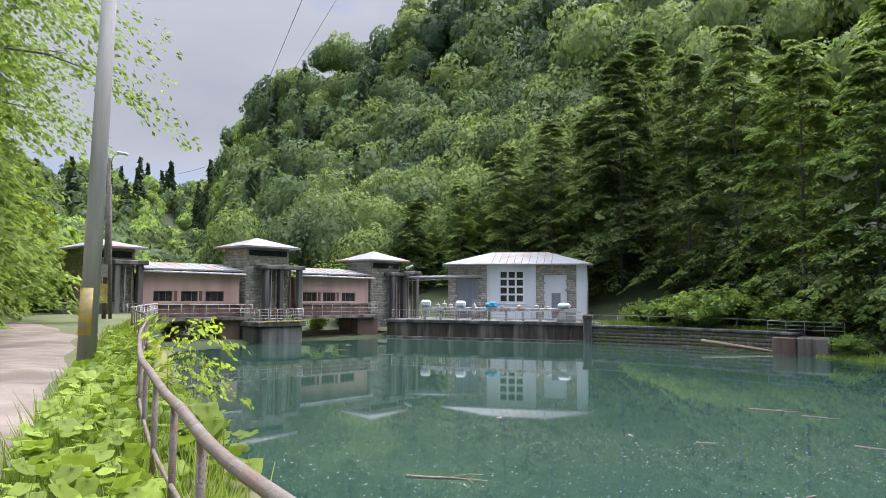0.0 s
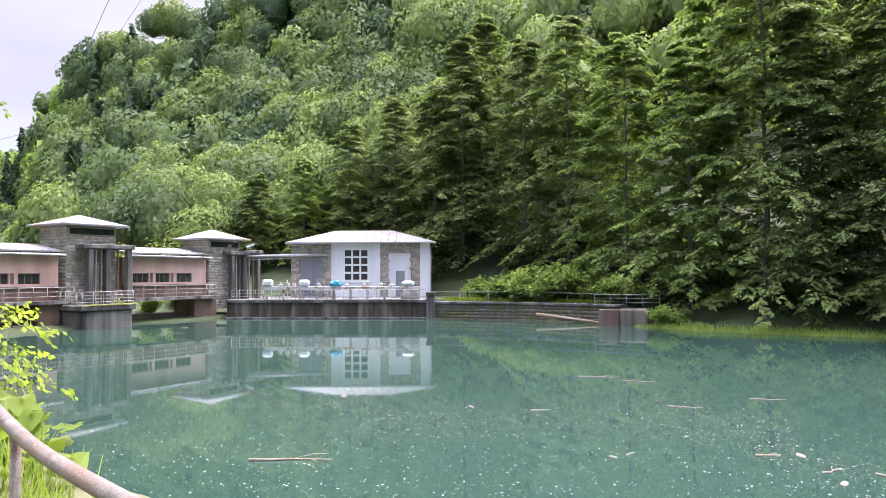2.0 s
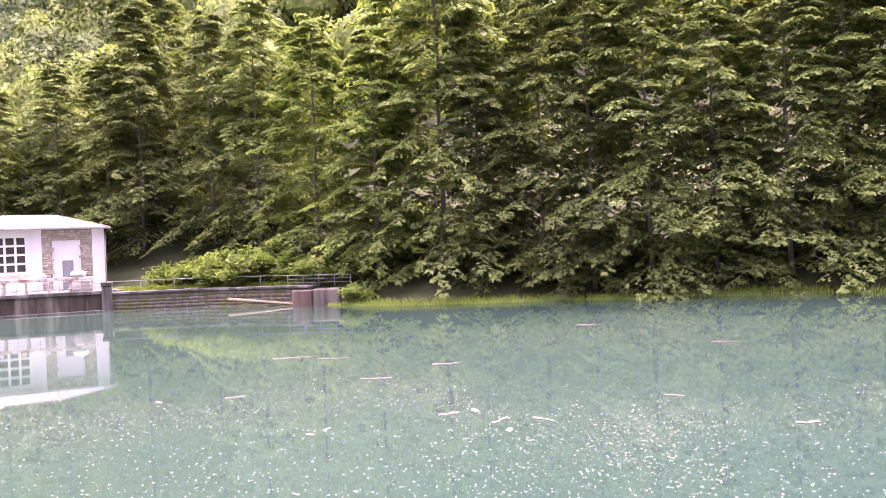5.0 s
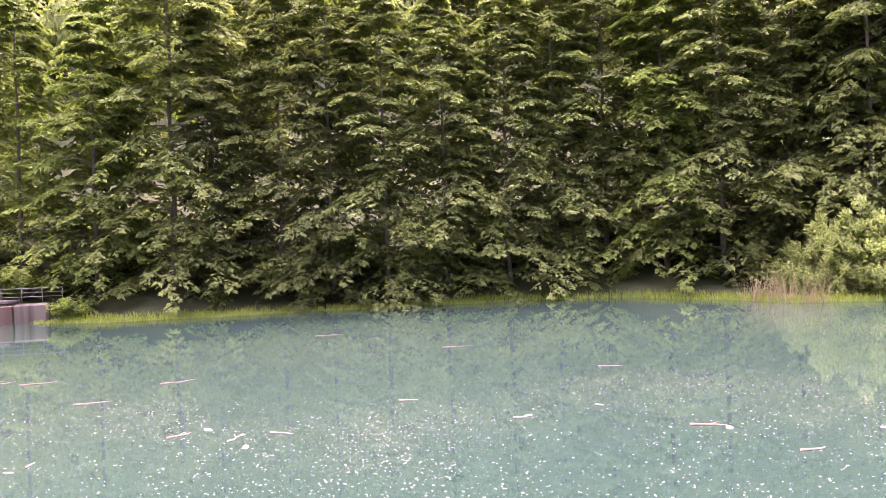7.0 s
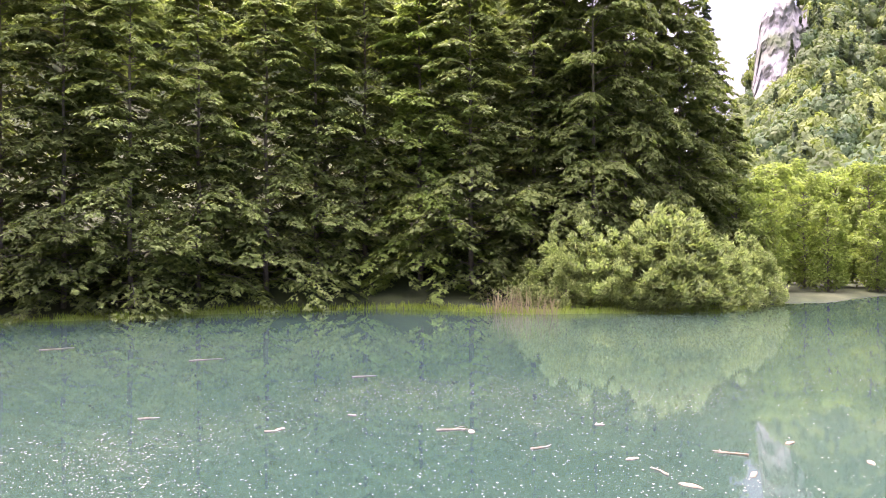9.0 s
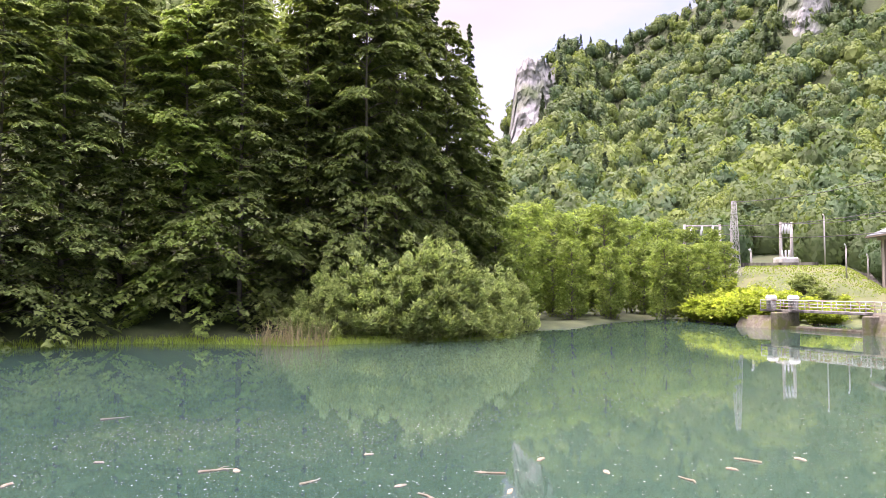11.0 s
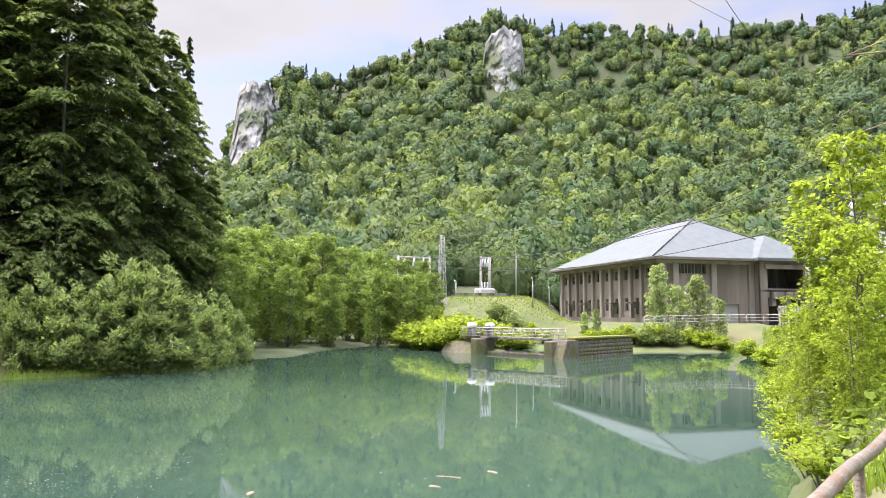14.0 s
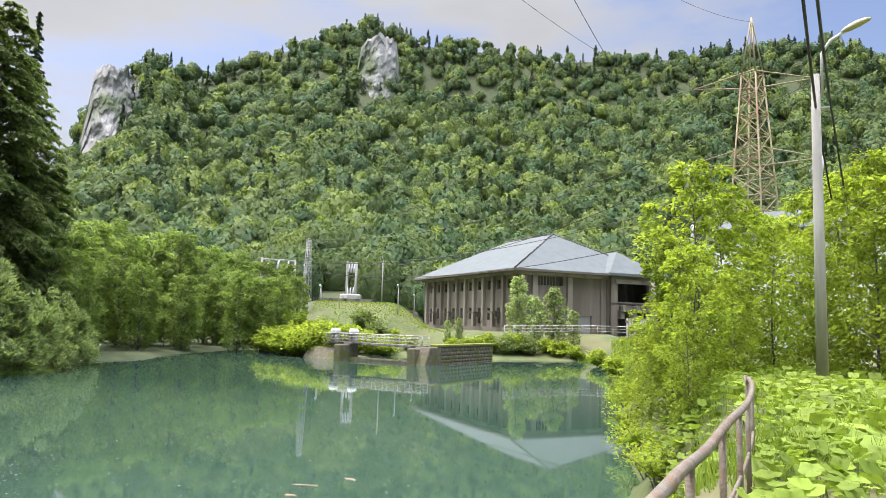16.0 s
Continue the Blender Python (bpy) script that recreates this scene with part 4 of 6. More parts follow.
# the gantry pipe from the dam to the house
g = thing("gantry_pipe", "pale steel gantry beam from the dam frame to the house", "beam")
tubed("beam", [(-4.5, 82.0, 6.55), (1.0, 83.2, 6.7), (4.6, 82.9, 6.75)], 0.16, M_STEEL, g)
tubed("under_pipe", [(-4.5, 82.0, 6.2), (1.0, 83.2, 6.4)], 0.05, M_STEEL, g)
tubed("lamp_arm", [(-4.4, 82.0, 6.5), (-4.1, 81.5, 7.6)], 0.05, M_STEEL, g)
part("lamp_head", box(bmesh.new(), -0.45, -0.2, -0.12, 0.45, 0.2, 0.12, pose(-3.8, 81.3, 7.7, 0, -25, 0), bevel=0.06), M_PIPE, g, "white flood lamp")

# ---- dock and house ----
DOCK = pose(-6, 78, 0, 0, 0, -18)
t = thing("dock_wall", "water-stained concrete dock wall with pale streaks", "wall", DOCK)
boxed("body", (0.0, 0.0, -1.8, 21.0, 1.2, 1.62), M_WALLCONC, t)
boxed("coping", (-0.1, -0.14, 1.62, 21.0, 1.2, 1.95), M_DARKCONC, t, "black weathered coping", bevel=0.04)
boxed("foot", (0.0, -0.3, -1.8, 21.0, 0.0, 0.18), M_DARKCONC, t, "black concrete foot along the waterline", bevel=0.05)
t = thing("dock_post", "square pale concrete post at the end of the dock", "post", DOCK)
boxed("shaft", (21.0, -0.35, -1.8, 21.85, 0.6, 2.3), M_CONC, t, bevel=0.05)
boxed("cap", (20.95, -0.4, 2.3, 21.9, 0.65, 2.7), M_WALLCONC, t, bevel=0.06)
t = thing("dock_terrace", "pale concrete terrace behind the dock wall", "terrace", DOCK)
boxed("slab", (-0.5, 1.2, 0.2, 22.5, 13.0, 1.93), M_CONC, t)

t = thing("launder_beam", "long pale concrete trough on posts along the dock", "trough", DOCK)
boxed("trough", (3.8, 0.35, 2.98, 20.2, 0.85, 3.3), M_PAINTRAIL, t, bevel=0.03)
for x in np.arange(4.1, 20.2, 1.78):
    boxed("post", (x - 0.11, 0.45, 1.95, x + 0.11, 0.75, 2.98), M_PAINTRAIL, t)
railing("dock_railing", "thin rusty railing in front of the trough", [(0.5, 0.1, 1.95), (20.9, 0.1, 1.95)], 1.0, M_PAINTRAIL, 0.85, DOCK, 3, 0.025)
for x, w, h in ((4.2, 1.1, 0.75), (8.1, 1.1, 0.7), (19.0, 1.3, 0.55)):
    t = thing("white_tank", "rounded white tank standing on the trough", "tank", DOCK, "white tanks")
    part("body", box(bmesh.new(), x - w / 2, 0.3, 3.3, x + w / 2, 0.9, 3.3 + h, bevel=0.2), M_WHITE, t)
    boxed("foot", (x - w / 2 + 0.1, 0.35, 3.27, x + w / 2 - 0.1, 0.85, 3.34), M_STEEL, t)
for x, h in ((5.6, 0.45), (6.3, 0.7), (7.0, 0.5), (9.6, 0.5), (12.6, 0.35), (14.4, 0.45), (16.2, 0.5), (17.4, 0.35)):
    t = thing("hoist_gear", "small grey gate-lifting gear on the trough", "machine", DOCK, "hoist gears")
    tubed("spindle", [(x, 0.6, 3.28), (x, 0.6, 3.3 + h)], 0.05, M_STEEL, t)
    part("gearbox", box(bmesh.new(), x - 0.2, 0.45, 3.3, x + 0.2, 0.75, 3.3 + h * 0.6, bevel=0.05), M_PIPE, t)
bm = bmesh.new()
bmesh.ops.create_icosphere(bm, subdivisions=3, radius=0.6)
for v in bm.verts:
    v.co *= 1 + 0.25 * noise.noise(v.co * 3)
    v.co.z = max(v.co.z, -0.25) * 0.8
bmesh.ops.transform(bm, matrix=DOCK @ Matrix.Translation((11.5, 0.6, 3.5)) @ Matrix.Diagonal((1.2, 0.6, 0.9, 1)), verts=bm.verts)
tagged(part("blue_tarp", bm, M_BLUE), "crumpled bright blue tarpaulin lying on the trough", "tarpaulin")
t = thing("grey_cabinet", "pale grey metal cabinet on the terrace", "cabinet", DOCK)
part("body", box(bmesh.new(), 18.2, 1.6, 1.93, 20.0, 2.3, 2.95, bevel=0.04), M_STEEL, t)
boxed("door", (18.3, 1.57, 2.1, 19.0, 1.6, 2.85), M_PIPE, t)

HOUSE = pose(0.2, 84, 0, 0, 0, -12)
t = thing("sluice_house", "white and stone operating house with a grey hipped metal roof", "house", HOUSE)
cells = [(6.55 + 0.93 * i, 3.9 + 0.9 * j, 7.27 + 0.93 * i, 4.6 + 0.9 * j) for i in range(3) for j in range(4)]
part("white_wall", wall_with_holes(5.0, 1.9, 10.6, 8.05, [(6.4, 3.72, 9.28, 7.42)], 0.0, 0.3), M_WHITE, t)
part("end_wall", box(bmesh.new(), 15.16, 0.0, 1.9, 16.3, 0.3, 8.05), M_WHITE, t)
boxed("side_wall", (16.0, 0.3, 1.9, 16.28, 7.0, 8.05), M_WHITE, t)
boxed("rear_wall", (0.4, 6.7, 1.9, 16.0, 7.0, 8.05), M_WHITE, t)
boxed("gable_wall", (0.4, 0.5, 1.9, 0.7, 6.7, 8.05), M_MORTAR, t)
for a, b, hole in ((0.4, 5.0, (1.41, 1.9, 4.09, 6.8)), (10.6, 15.16, (11.49, 1.9, 14.09, 6.94))):
    w = part("stone_wall", wall_with_holes(a, 1.9, b, 8.05, [hole], 0.06, 0.4), M_MORTAR, t)
    part("stone_facing", blocks([(a, 1.9, b, 8.0)], [hole], 0.46, 0.27, 0.06, seed=int(a) + 9), M_BLOCKS, w)["kind"] = "stuff"
w = part("window", wall_with_holes(6.4, 3.72, 9.28, 7.42, cells, 0.08, 0.2), M_WHITE, t, "window of twelve panes with white bars")
for a, b, c, d in cells:
    boxed("pane", (a, 0.17, b, c, 0.19, d), M_DARKGLASS, w)
    boxed("pane_frame", (a, 0.14, b, c, 0.165, b + 0.07), M_RUST, w)
boxed("sill", (6.2, -0.12, 3.58, 9.5, 0.1, 3.72), M_WHITE, t, "projecting white sill", bevel=0.02)
dr = boxed("double_door", (1.41, 0.28, 1.9, 4.09, 0.34, 6.8), M_GREYDOOR, t, "tall grey sheet-metal double door")
for x in np.arange(1.6, 4.05, 0.32):
    boxed("batten", (x - 0.03, 0.24, 1.95, x + 0.03, 0.28, 6.75), M_GREYDOOR, dr)
boxed("hatch", (3.2, 0.22, 2.1, 3.95, 0.24, 4.1), M_STEEL, dr, "paler hatch door")
boxed("door_rail", (1.3, 0.16, 6.55, 4.2, 0.24, 6.78), M_DARKCONC, dr)
boxed("white_panel", (11.49, 0.24, 1.9, 14.09, 0.3, 6.94), M_WHITE, t, "white blocked-up doorway")
sd = boxed("side_door", (12.37, 0.19, 1.95, 13.38, 0.24, 4.89), M_GREYDOOR, t, "small dark grey door")
boxed("door_frame", (12.29, 0.17, 4.89, 13.46, 0.24, 4.97), M_WHITE, sd)
part("roof", hip(-0.15, -0.6, 17.0, 7.6, 8.1, 9.75, 5.2, 0, 0.12), M_ROOF, t, "grey sheet-metal roof with rusty seams")
for x in np.arange(5.6, 12.4, 0.85):
    tubed("roof_seam", [(x, -0.6, 8.24), (x, 3.5, 9.77)], 0.03, M_RUST, t, "rusty standing seam", sides=4)
boxed("gutter", (-0.15, -0.72, 8.03, 17.0, -0.6, 8.12), M_STEEL, t)
tubed("downpipe", [(16.95, -0.6, 8.05), (16.4, -0.1, 7.6), (16.4, -0.1, 2.0)], 0.06, M_PIPE, t)

# the shore wall beyond the dock
for k, ((ax, ay), (bx, by)) in enumerate((((14.2, 71.6), (22.0, 66.5)), ((22.0, 66.5), (28.6, 58.0)))):
    L = math.hypot(bx - ax, by - ay)
    t = thing("shore_wall", "old mossy stone retaining wall along the shore", "wall", pose(ax, ay, 0, 0, 0, math.degrees(math.atan2(by - ay, bx - ax))), "shore walls")
    boxed("core", (0, 0.02, -1.6, L, 0.9, 1.5), M_DARKCONC, t)
    part("stone_facing", blocks([(0, -0.2, L, 1.5)], [], 0.7, 0.32, 0.0, seed=30 + k), M_WEIRSTONE, t)["kind"] = "stuff"
    boxed("coping", (-0.05, -0.15, 1.5, L, 0.9, 1.75), M_DARKCONC, t, bevel=0.04)
t = thing("wall_end_block", "pale broken concrete block at the end of the shore wall", "wall", pose(28.2, 57.5, 0, 0, 0, -35))
boxed("body", (0, -0.3, -1.0, 2.4, 1.2, 1.45), M_WALLCONC, t, bevel=0.15)
boxed("slab", (-1.7, -0.5, -1.0, 0.0, 0.3, 1.35), M_BROWN, t, "rusty brown sluice plate", bevel=0.05)
railing("shore_fence", "low grey tube fence on the shore wall", [(27.5, 61.0, 1.6), (31.5, 56.5, 1.6)], 1.0, M_STEEL, 1.6, None, 3, 0.03)
railing("wall_railing", "thin wire railing on the shore wall", [(14.6, 72.4, 1.75), (22.3, 67.3, 1.75), (27.5, 61.0, 1.7)], 0.95, M_STEEL, 3.2, None, 1, 0.02)
t = thing("leaning_log", "bare grey log leaning from the wall into the water", "log")
tubed("log", [(23.0, 64.0, 0.7), (25.8, 60.6, 0.32), (27.6, 58.3, 0.05)], 0.16, M_WOOD, t, end_radius=0.1)



# ---- the power house ----
PN, PL = bear(-133.3, 119), bear(-125.8, 154)
LONG = (PL - PN).length
POWER = pose(PN.x, PN.y, 0, 0, 0, math.degrees(math.atan2(PL.y - PN.y, PL.x - PN.x)))
DEEP, EAVE, BASE = 28.0, 13.25, 2.6
t = thing("power_house", "large grey power house with pilasters and a big pale hipped roof", "power house", POWER)
bays = 10
step = (LONG - 3.2) / bays
up_win = [(1.2 + step * (i + 0.3), 10.55, 1.2 + step * (i + 0.72), 12.15) for i in range(bays)]
low_win = [(1.2 + step * (i + 0.32), 4.6 if i % 2 else 5.2, 1.2 + step * (i + 0.7), 7.3) for i in range(bays)]
slits = [(LONG - 1.7 + 0.5 * i, z, LONG - 1.42 + 0.5 * i, z + 3.0) for i in range(3) for z in (4.6, 8.6)]
part("long_wall", wall_with_holes(0, BASE, LONG, EAVE, up_win + low_win + slits, -0.6, 0.0), M_PWWALL, t)
for a, b, c, d in up_win + low_win + slits:
    w = boxed("window", (a, -0.4, b, c, -0.34, d), M_DARKGLASS, t, "tall dark steel window")
    if c - a > 0.5:
        for x in np.linspace(a, c, 4)[1:-1]:
            boxed("glazing_bar", (x - 0.04, -0.34, b, x + 0.04, -0.29, d), M_PWWALL, w)
        boxed("cross_bar", (a, -0.34, (b + d) / 2 - 0.04, c, -0.29, (b + d) / 2 + 0.04), M_PWWALL, w)
for i in range(bays + 1):
    x = 1.2 + step * i
    boxed("pilaster", (x - 0.38, 0.0, BASE, x + 0.38, 0.55, EAVE - 0.5), M_PILASTER, t, "pale plastered pilaster", bevel=0.04)
boxed("cornice", (-0.3, 0.0, EAVE - 0.5, LONG, 0.75, EAVE), M_PILASTER, t)
boxed("plinth", (-0.2, 0.0, BASE, LONG, 0.7, 4.0), M_PWWALL, t)
for i in (1, 3, 6, 8):
    a = 1.2 + step * i
    c = boxed("canopy", (a + 0.3, 0.5, 6.4, a + step * 0.9, 1.9, 6.6), M_DARKCONC, t, "small dark canopy over a door")
    boxed("bracket", (a + 0.4, 0.5, 5.6, a + 0.55, 1.6, 6.4), M_DARKCONC, c)
bm = wall_with_holes(-17.4, BASE, 0.0, EAVE, [(-8.6, 11.2, -3.6, 12.7), (-14.6, BASE, -11.4, 6.3)], 0.0, 0.6)
bmesh.ops.transform(bm, matrix=Matrix.Rotation(math.pi / 2, 4, "Z") @ Matrix.Diagonal((1, -1, 1, 1)), verts=bm.verts)
bmesh.ops.recalc_face_normals(bm, faces=bm.faces)
part("end_wall", bm, M_PWWALL, t)
w = boxed("end_window", (0.35, -8.6, 11.2, 0.4, -3.6, 12.7), M_DARKGLASS, t, "wide dark window under the eave")
for y in np.linspace(-8.6, -3.6, 9):
    boxed("glazing_bar", (0.27, y - 0.05, 11.2, 0.35, y + 0.05, 12.7), M_PILASTER, w)
boxed("garage_door", (0.35, -14.6, BASE, 0.4, -11.4, 6.3), M_STEEL, t, "pale grey roller door")
for y in (-0.7, -2.9, -9.8, -16.8):
    boxed("end_pilaster", (-0.5, y - 0.5, BASE, 0.0, y + 0.5, EAVE - 0.5), M_PILASTER, t, bevel=0.04)
boxed("end_cornice", (-0.75, -17.4, EAVE - 0.5, 0.0, 0.75, EAVE), M_PILASTER, t)
boxed("rear_wall", (0.0, -DEEP, BASE, LONG, -DEEP + 0.6, EAVE), M_PWWALL, t)
boxed("far_wall", (LONG - 0.6, -DEEP + 0.6, BASE, LONG, -0.6, EAVE), M_PWWALL, t)
roof = part("roof", hip(-1.7, -DEEP - 1.5, LONG + 1.5, 1.9, EAVE, 21.6, 13.0, 0, 0.45), M_PWROOF, t, "wide pale blue-grey sheet roof")
for (a, b) in (((-1.7, 1.9, EAVE + 0.5), (11.3, -DEEP / 2 + 0.2, 21.68)), ((-1.7, -DEEP - 1.5, EAVE + 0.5), (11.3, -DEEP / 2 + 0.2, 21.68)), ((11.3, -DEEP / 2 + 0.2, 21.68), (LONG - 11.5, -DEEP / 2 + 0.2, 21.68))):
    tubed("hip_cap", [a, b], 0.13, M_DARKCONC, roof, "dark ridge cap", sides=6)
boxed("gutter", (-1.9, 1.9, EAVE + 0.05, LONG + 1.5, 2.1, EAVE + 0.3), M_RUST, t, "brown gutter")
boxed("end_gutter", (-1.9, -17.0, EAVE + 0.05, -1.7, 1.9, EAVE + 0.3), M_RUST, t, "brown gutter")
tubed("downpipe", [(0.9, 0.65, EAVE - 0.1), (0.9, 0.65, BASE)], 0.1, M_RUST, t)
# the bay with the open loading hall
b = part("bay_wall", wall_with_holes(-27.4, BASE, -17.4, 13.3, [(-25.8, 8.9, -18.9, 12.1), (-26.0, BASE, -18.9, 7.4)], 0.0, 0.5), M_PWWALL, t)
b.data.transform(Matrix.Translation((-1.6, 0, 0)) @ Matrix.Rotation(math.pi / 2, 4, "Z") @ Matrix.Diagonal((1, -1, 1, 1)))
b.data.flip_normals()
boxed("bay_side", (-1.6, -17.6, BASE, 0.0, -17.4, 13.3), M_PWWALL, t)
boxed("bay_back", (4.0, -27.4, BASE, 4.4, -17.4, 13.3), M_DARKCONC, t)
boxed("bay_floor", (-1.6, -27.4, 8.3, 4.0, -17.4, 8.7), M_PWWALL, t)
boxed("bay_far_side", (-1.6, -27.6, BASE, 6.0, -27.4, 13.3), M_PWWALL, t)
for y in (-19.6, -22.4, -25.2):
    bm = box(bmesh.new(), -2.7, y - 0.4, 7.2, -1.0, y + 0.4, 8.3, bevel=0.05)
    box(bm, -2.1, y - 0.4, 6.0, -1.0, y + 0.4, 7.25)
    part("corbel", bm, M_CONC, t, "stained stepped corbel")
boxed("lintel", (-1.85, -26.4, 12.1, -1.55, -18.4, 12.8), M_PILASTER, t)
part("bay_roof", hip(-2.9, -28.8, 12.0, -16.2, 13.35, 18.2, 6.2, 0, 0.45), M_PWROOF, t, "smaller pale hipped roof over the bay")
tubed("column", [(-3.4, -25.2, 2.6), (-3.4, -25.2, 12.6)], 0.42, M_PILASTER, t, "pale round column", sides=14)
t = thing("yard_screen", "pale slatted screen in front of the loading bay", "fence", POWER)
for y in np.arange(-22.0, -15.5, 0.55):
    boxed("slat", (-8.05, y, 2.9, -8.0, y + 0.42, 6.0), M_PAINTRAIL, t)
boxed("rail", (-8.0, -22.2, 5.4, -7.92, -15.4, 5.6), M_STEEL, t)
railing("yard_railing", "pale tube railing along the canal edge", [(64.0, -58.0, 3.2), (66.0, -66.0, 3.3), (66.0, -74.0, 3.5), (58.0, -80.0, 3.5)], 1.1, M_PAINTRAIL, 2.2, None, 3, 0.05)

# ---- the weir and its bridge ----
WEIR = pose(74.2, -40.6, 0, 0, 0, math.degrees(math.atan2(-4.2, -12.6)))
t = thing("weir_bridge", "narrow concrete footbridge over the weir", "bridge", WEIR)
boxed("deck", (-0.5, -0.7, 1.75, 13.3, 0.7, 2.0), M_CONC, t, bevel=0.03)
for x in (2.7, 12.9):
    boxed("pier", (x - 0.5, -2.2, -1.5, x + 0.5, 0.9, 1.75), M_WEIRSTONE, t, bevel=0.1)
railing("bridge_railing", "pale tube railing of the weir footbridge", [(-0.5, 0.6, 2.0), (13.2, 0.6, 2.0)], 0.95, M_PAINTRAIL, 1.5, WEIR, 3, 0.045)
railing("bridge_railing", "pale tube railing of the weir footbridge", [(-0.5, -0.6, 2.0), (13.2, -0.6, 2.0)], 0.95, M_PAINTRAIL, 1.5, WEIR, 3, 0.045)
t = thing("weir_sill", "low concrete overflow sill under the footbridge", "weir", WEIR)
boxed("sill", (3.0, -0.6, -1.5, 12.5, 0.6, 0.35), M_WEIRSTONE, t, bevel=0.1)
for x in (0.4, 3.2):
    t = thing("gate_winch", "white hooded winch on legs over the sluice gate", "winch", WEIR, "gate winches")
    part("hood", box(bmesh.new(), x - 0.55, -0.45, 2.9, x + 0.55, 0.45, 3.5, bevel=0.22), M_WHITE, t)
    for a in (-0.3, 0.3):
        boxed("leg", (x + a - 0.07, -0.3, 1.9, x + a + 0.07, 0.3, 2.95), M_STEEL, t)
t = thing("weir_abutment", "mossy stepped rubble abutment of the weir", "abutment", WEIR)
bm = box(bmesh.new(), 12.6, -2.6, -1.5, 14.6, 1.0, 1.9, bevel=0.1)
for v in bm.verts:
    if v.co.z > 0.5 and v.co.y < -1:
        v.co.y += 1.5
part("body", bm, M_WEIRSTONE, t)
bm = box(bmesh.new(), -3.5, -2.2, -1.5, 1.8, 1.0, 1.3, bevel=0.2)
for v in bm.verts:
    if v.co.z > 0.5 and v.co.y < -1:
        v.co.y += 1.6
part("flank", bm, M_WEIRSTONE, t)
t = thing("canal_wall", "dark rubble canal wall with a mossy top", "wall", pose(60.6, -45.6, 0, 0, 0, math.degrees(math.atan2(-12.5, 5.5))))
boxed("core", (0, 0.03, -1.5, 13.6, 0.8, 1.9), M_DARKCONC, t)
part("stone_facing", blocks([(0, -0.2, 13.6, 1.9)], [], 0.8, 0.36, 0.0, seed=77), M_WEIRSTONE, t)["kind"] = "stuff"
boxed("coping", (-0.1, -0.15, 1.9, 13.7, 0.9, 2.15), M_MOSS, t, bevel=0.05)

# ---- the switch yard ----
t = thing("yard_wall", "long pale concrete retaining wall of the switch yard", "wall")
a, b = bear(-113.4, 140), bear(-122.0, 143)
n = 9
for i in range(n):
    p, q = a.lerp(b, i / n), a.lerp(b, (i + 0.97) / n)
    bm = bmesh.new()
    box(bm, 0, -0.2, 6.0, (q - p).length, 0.2, 8.6)
    bmesh.ops.transform(bm, matrix=pose(p.x, p.y, 0, 0, 0, math.degrees(math.atan2(q.y - p.y, q.x - p.x))), verts=bm.verts)
    part("panel", bm, M_CONC, t)
for az0, az1, d, z in ((-113.0, -115.5, 150, 16.6), (-119.6, -120.3, 148, 16.4)):
    t = thing("switch_gantry", "concrete gantry with insulators in the switch yard", "gantry", None, "switch gantries")
    p, q = bear(az0, d), bear(az1, d + 2)
    for v in (p, q):
        tubed("pole", [(v.x, v.y, 5.5), (v.x, v.y, z)], 0.36, M_POLE, t, end_radius=0.24)
    tubed("cross_beam", [(p.x, p.y, z - 0.3), (q.x, q.y, z - 0.3)], 0.18, M_POLE, t)
    for k in (0.2, 0.5, 0.8):
        v = p.lerp(q, k)
        tubed("insulator", [(v.x, v.y, z - 0.4), (v.x - 0.5, v.y + 0.5, z - 2.2)], 0.22, M_PORCELAIN, t, "white insulator string", sides=7)
for az, d, z, r in ((-122.4, 140, 16.5, 0.14), (-125.0, 128, 9.0, 0.13), (-123.7, 115, 10.0, 0.12), (-116.3, 148, 15.0, 0.2), (-117.6, 147, 11.0, 0.25)):
    v = bear(az, d)
    t = thing("yard_pole", "slim grey pole in the meadow by the switch yard", "pole", None, "yard poles")
    tubed("shaft", [(v.x, v.y, ground_at(v.x, v.y) - 0.3), (v.x, v.y, z)], r, M_POLE, t, end_radius=r * 0.7)
    tubed("cap", [(v.x, v.y, z), (v.x - 0.5, v.y + 0.5, z + 0.25)], r * 0.9, M_PORCELAIN, t, sides=6)
t = thing("transformer", "pale grey transformer with bushings in the switch yard", "transformer")
v = bear(-119.9, 145)
part("tank", box(bmesh.new(), v.x - 1.6, v.y - 1.6, 7.4, v.x + 1.6, v.y + 1.6, 9.6, bevel=0.2), M_PIPE, t)
for k in (-1, 0, 1):
    tubed("bushing", [(v.x + k, v.y, 9.6), (v.x + k * 1.2, v.y, 10.9)], 0.16, M_PORCELAIN, t)
t = thing("yard_stairs", "grey concrete steps with a hand rail by the power house", "stairs")
for k in range(10):
    v = bear(-124.6 - 0.09 * k, 139 - 0.7 * k)
    part("step", box(bmesh.new(), -1.3, -0.5, 0, 1.3, 0.5, 6.6 - 0.3 * k, pose(v.x, v.y, 0, 0, 0, 60)), M_CONC, t)


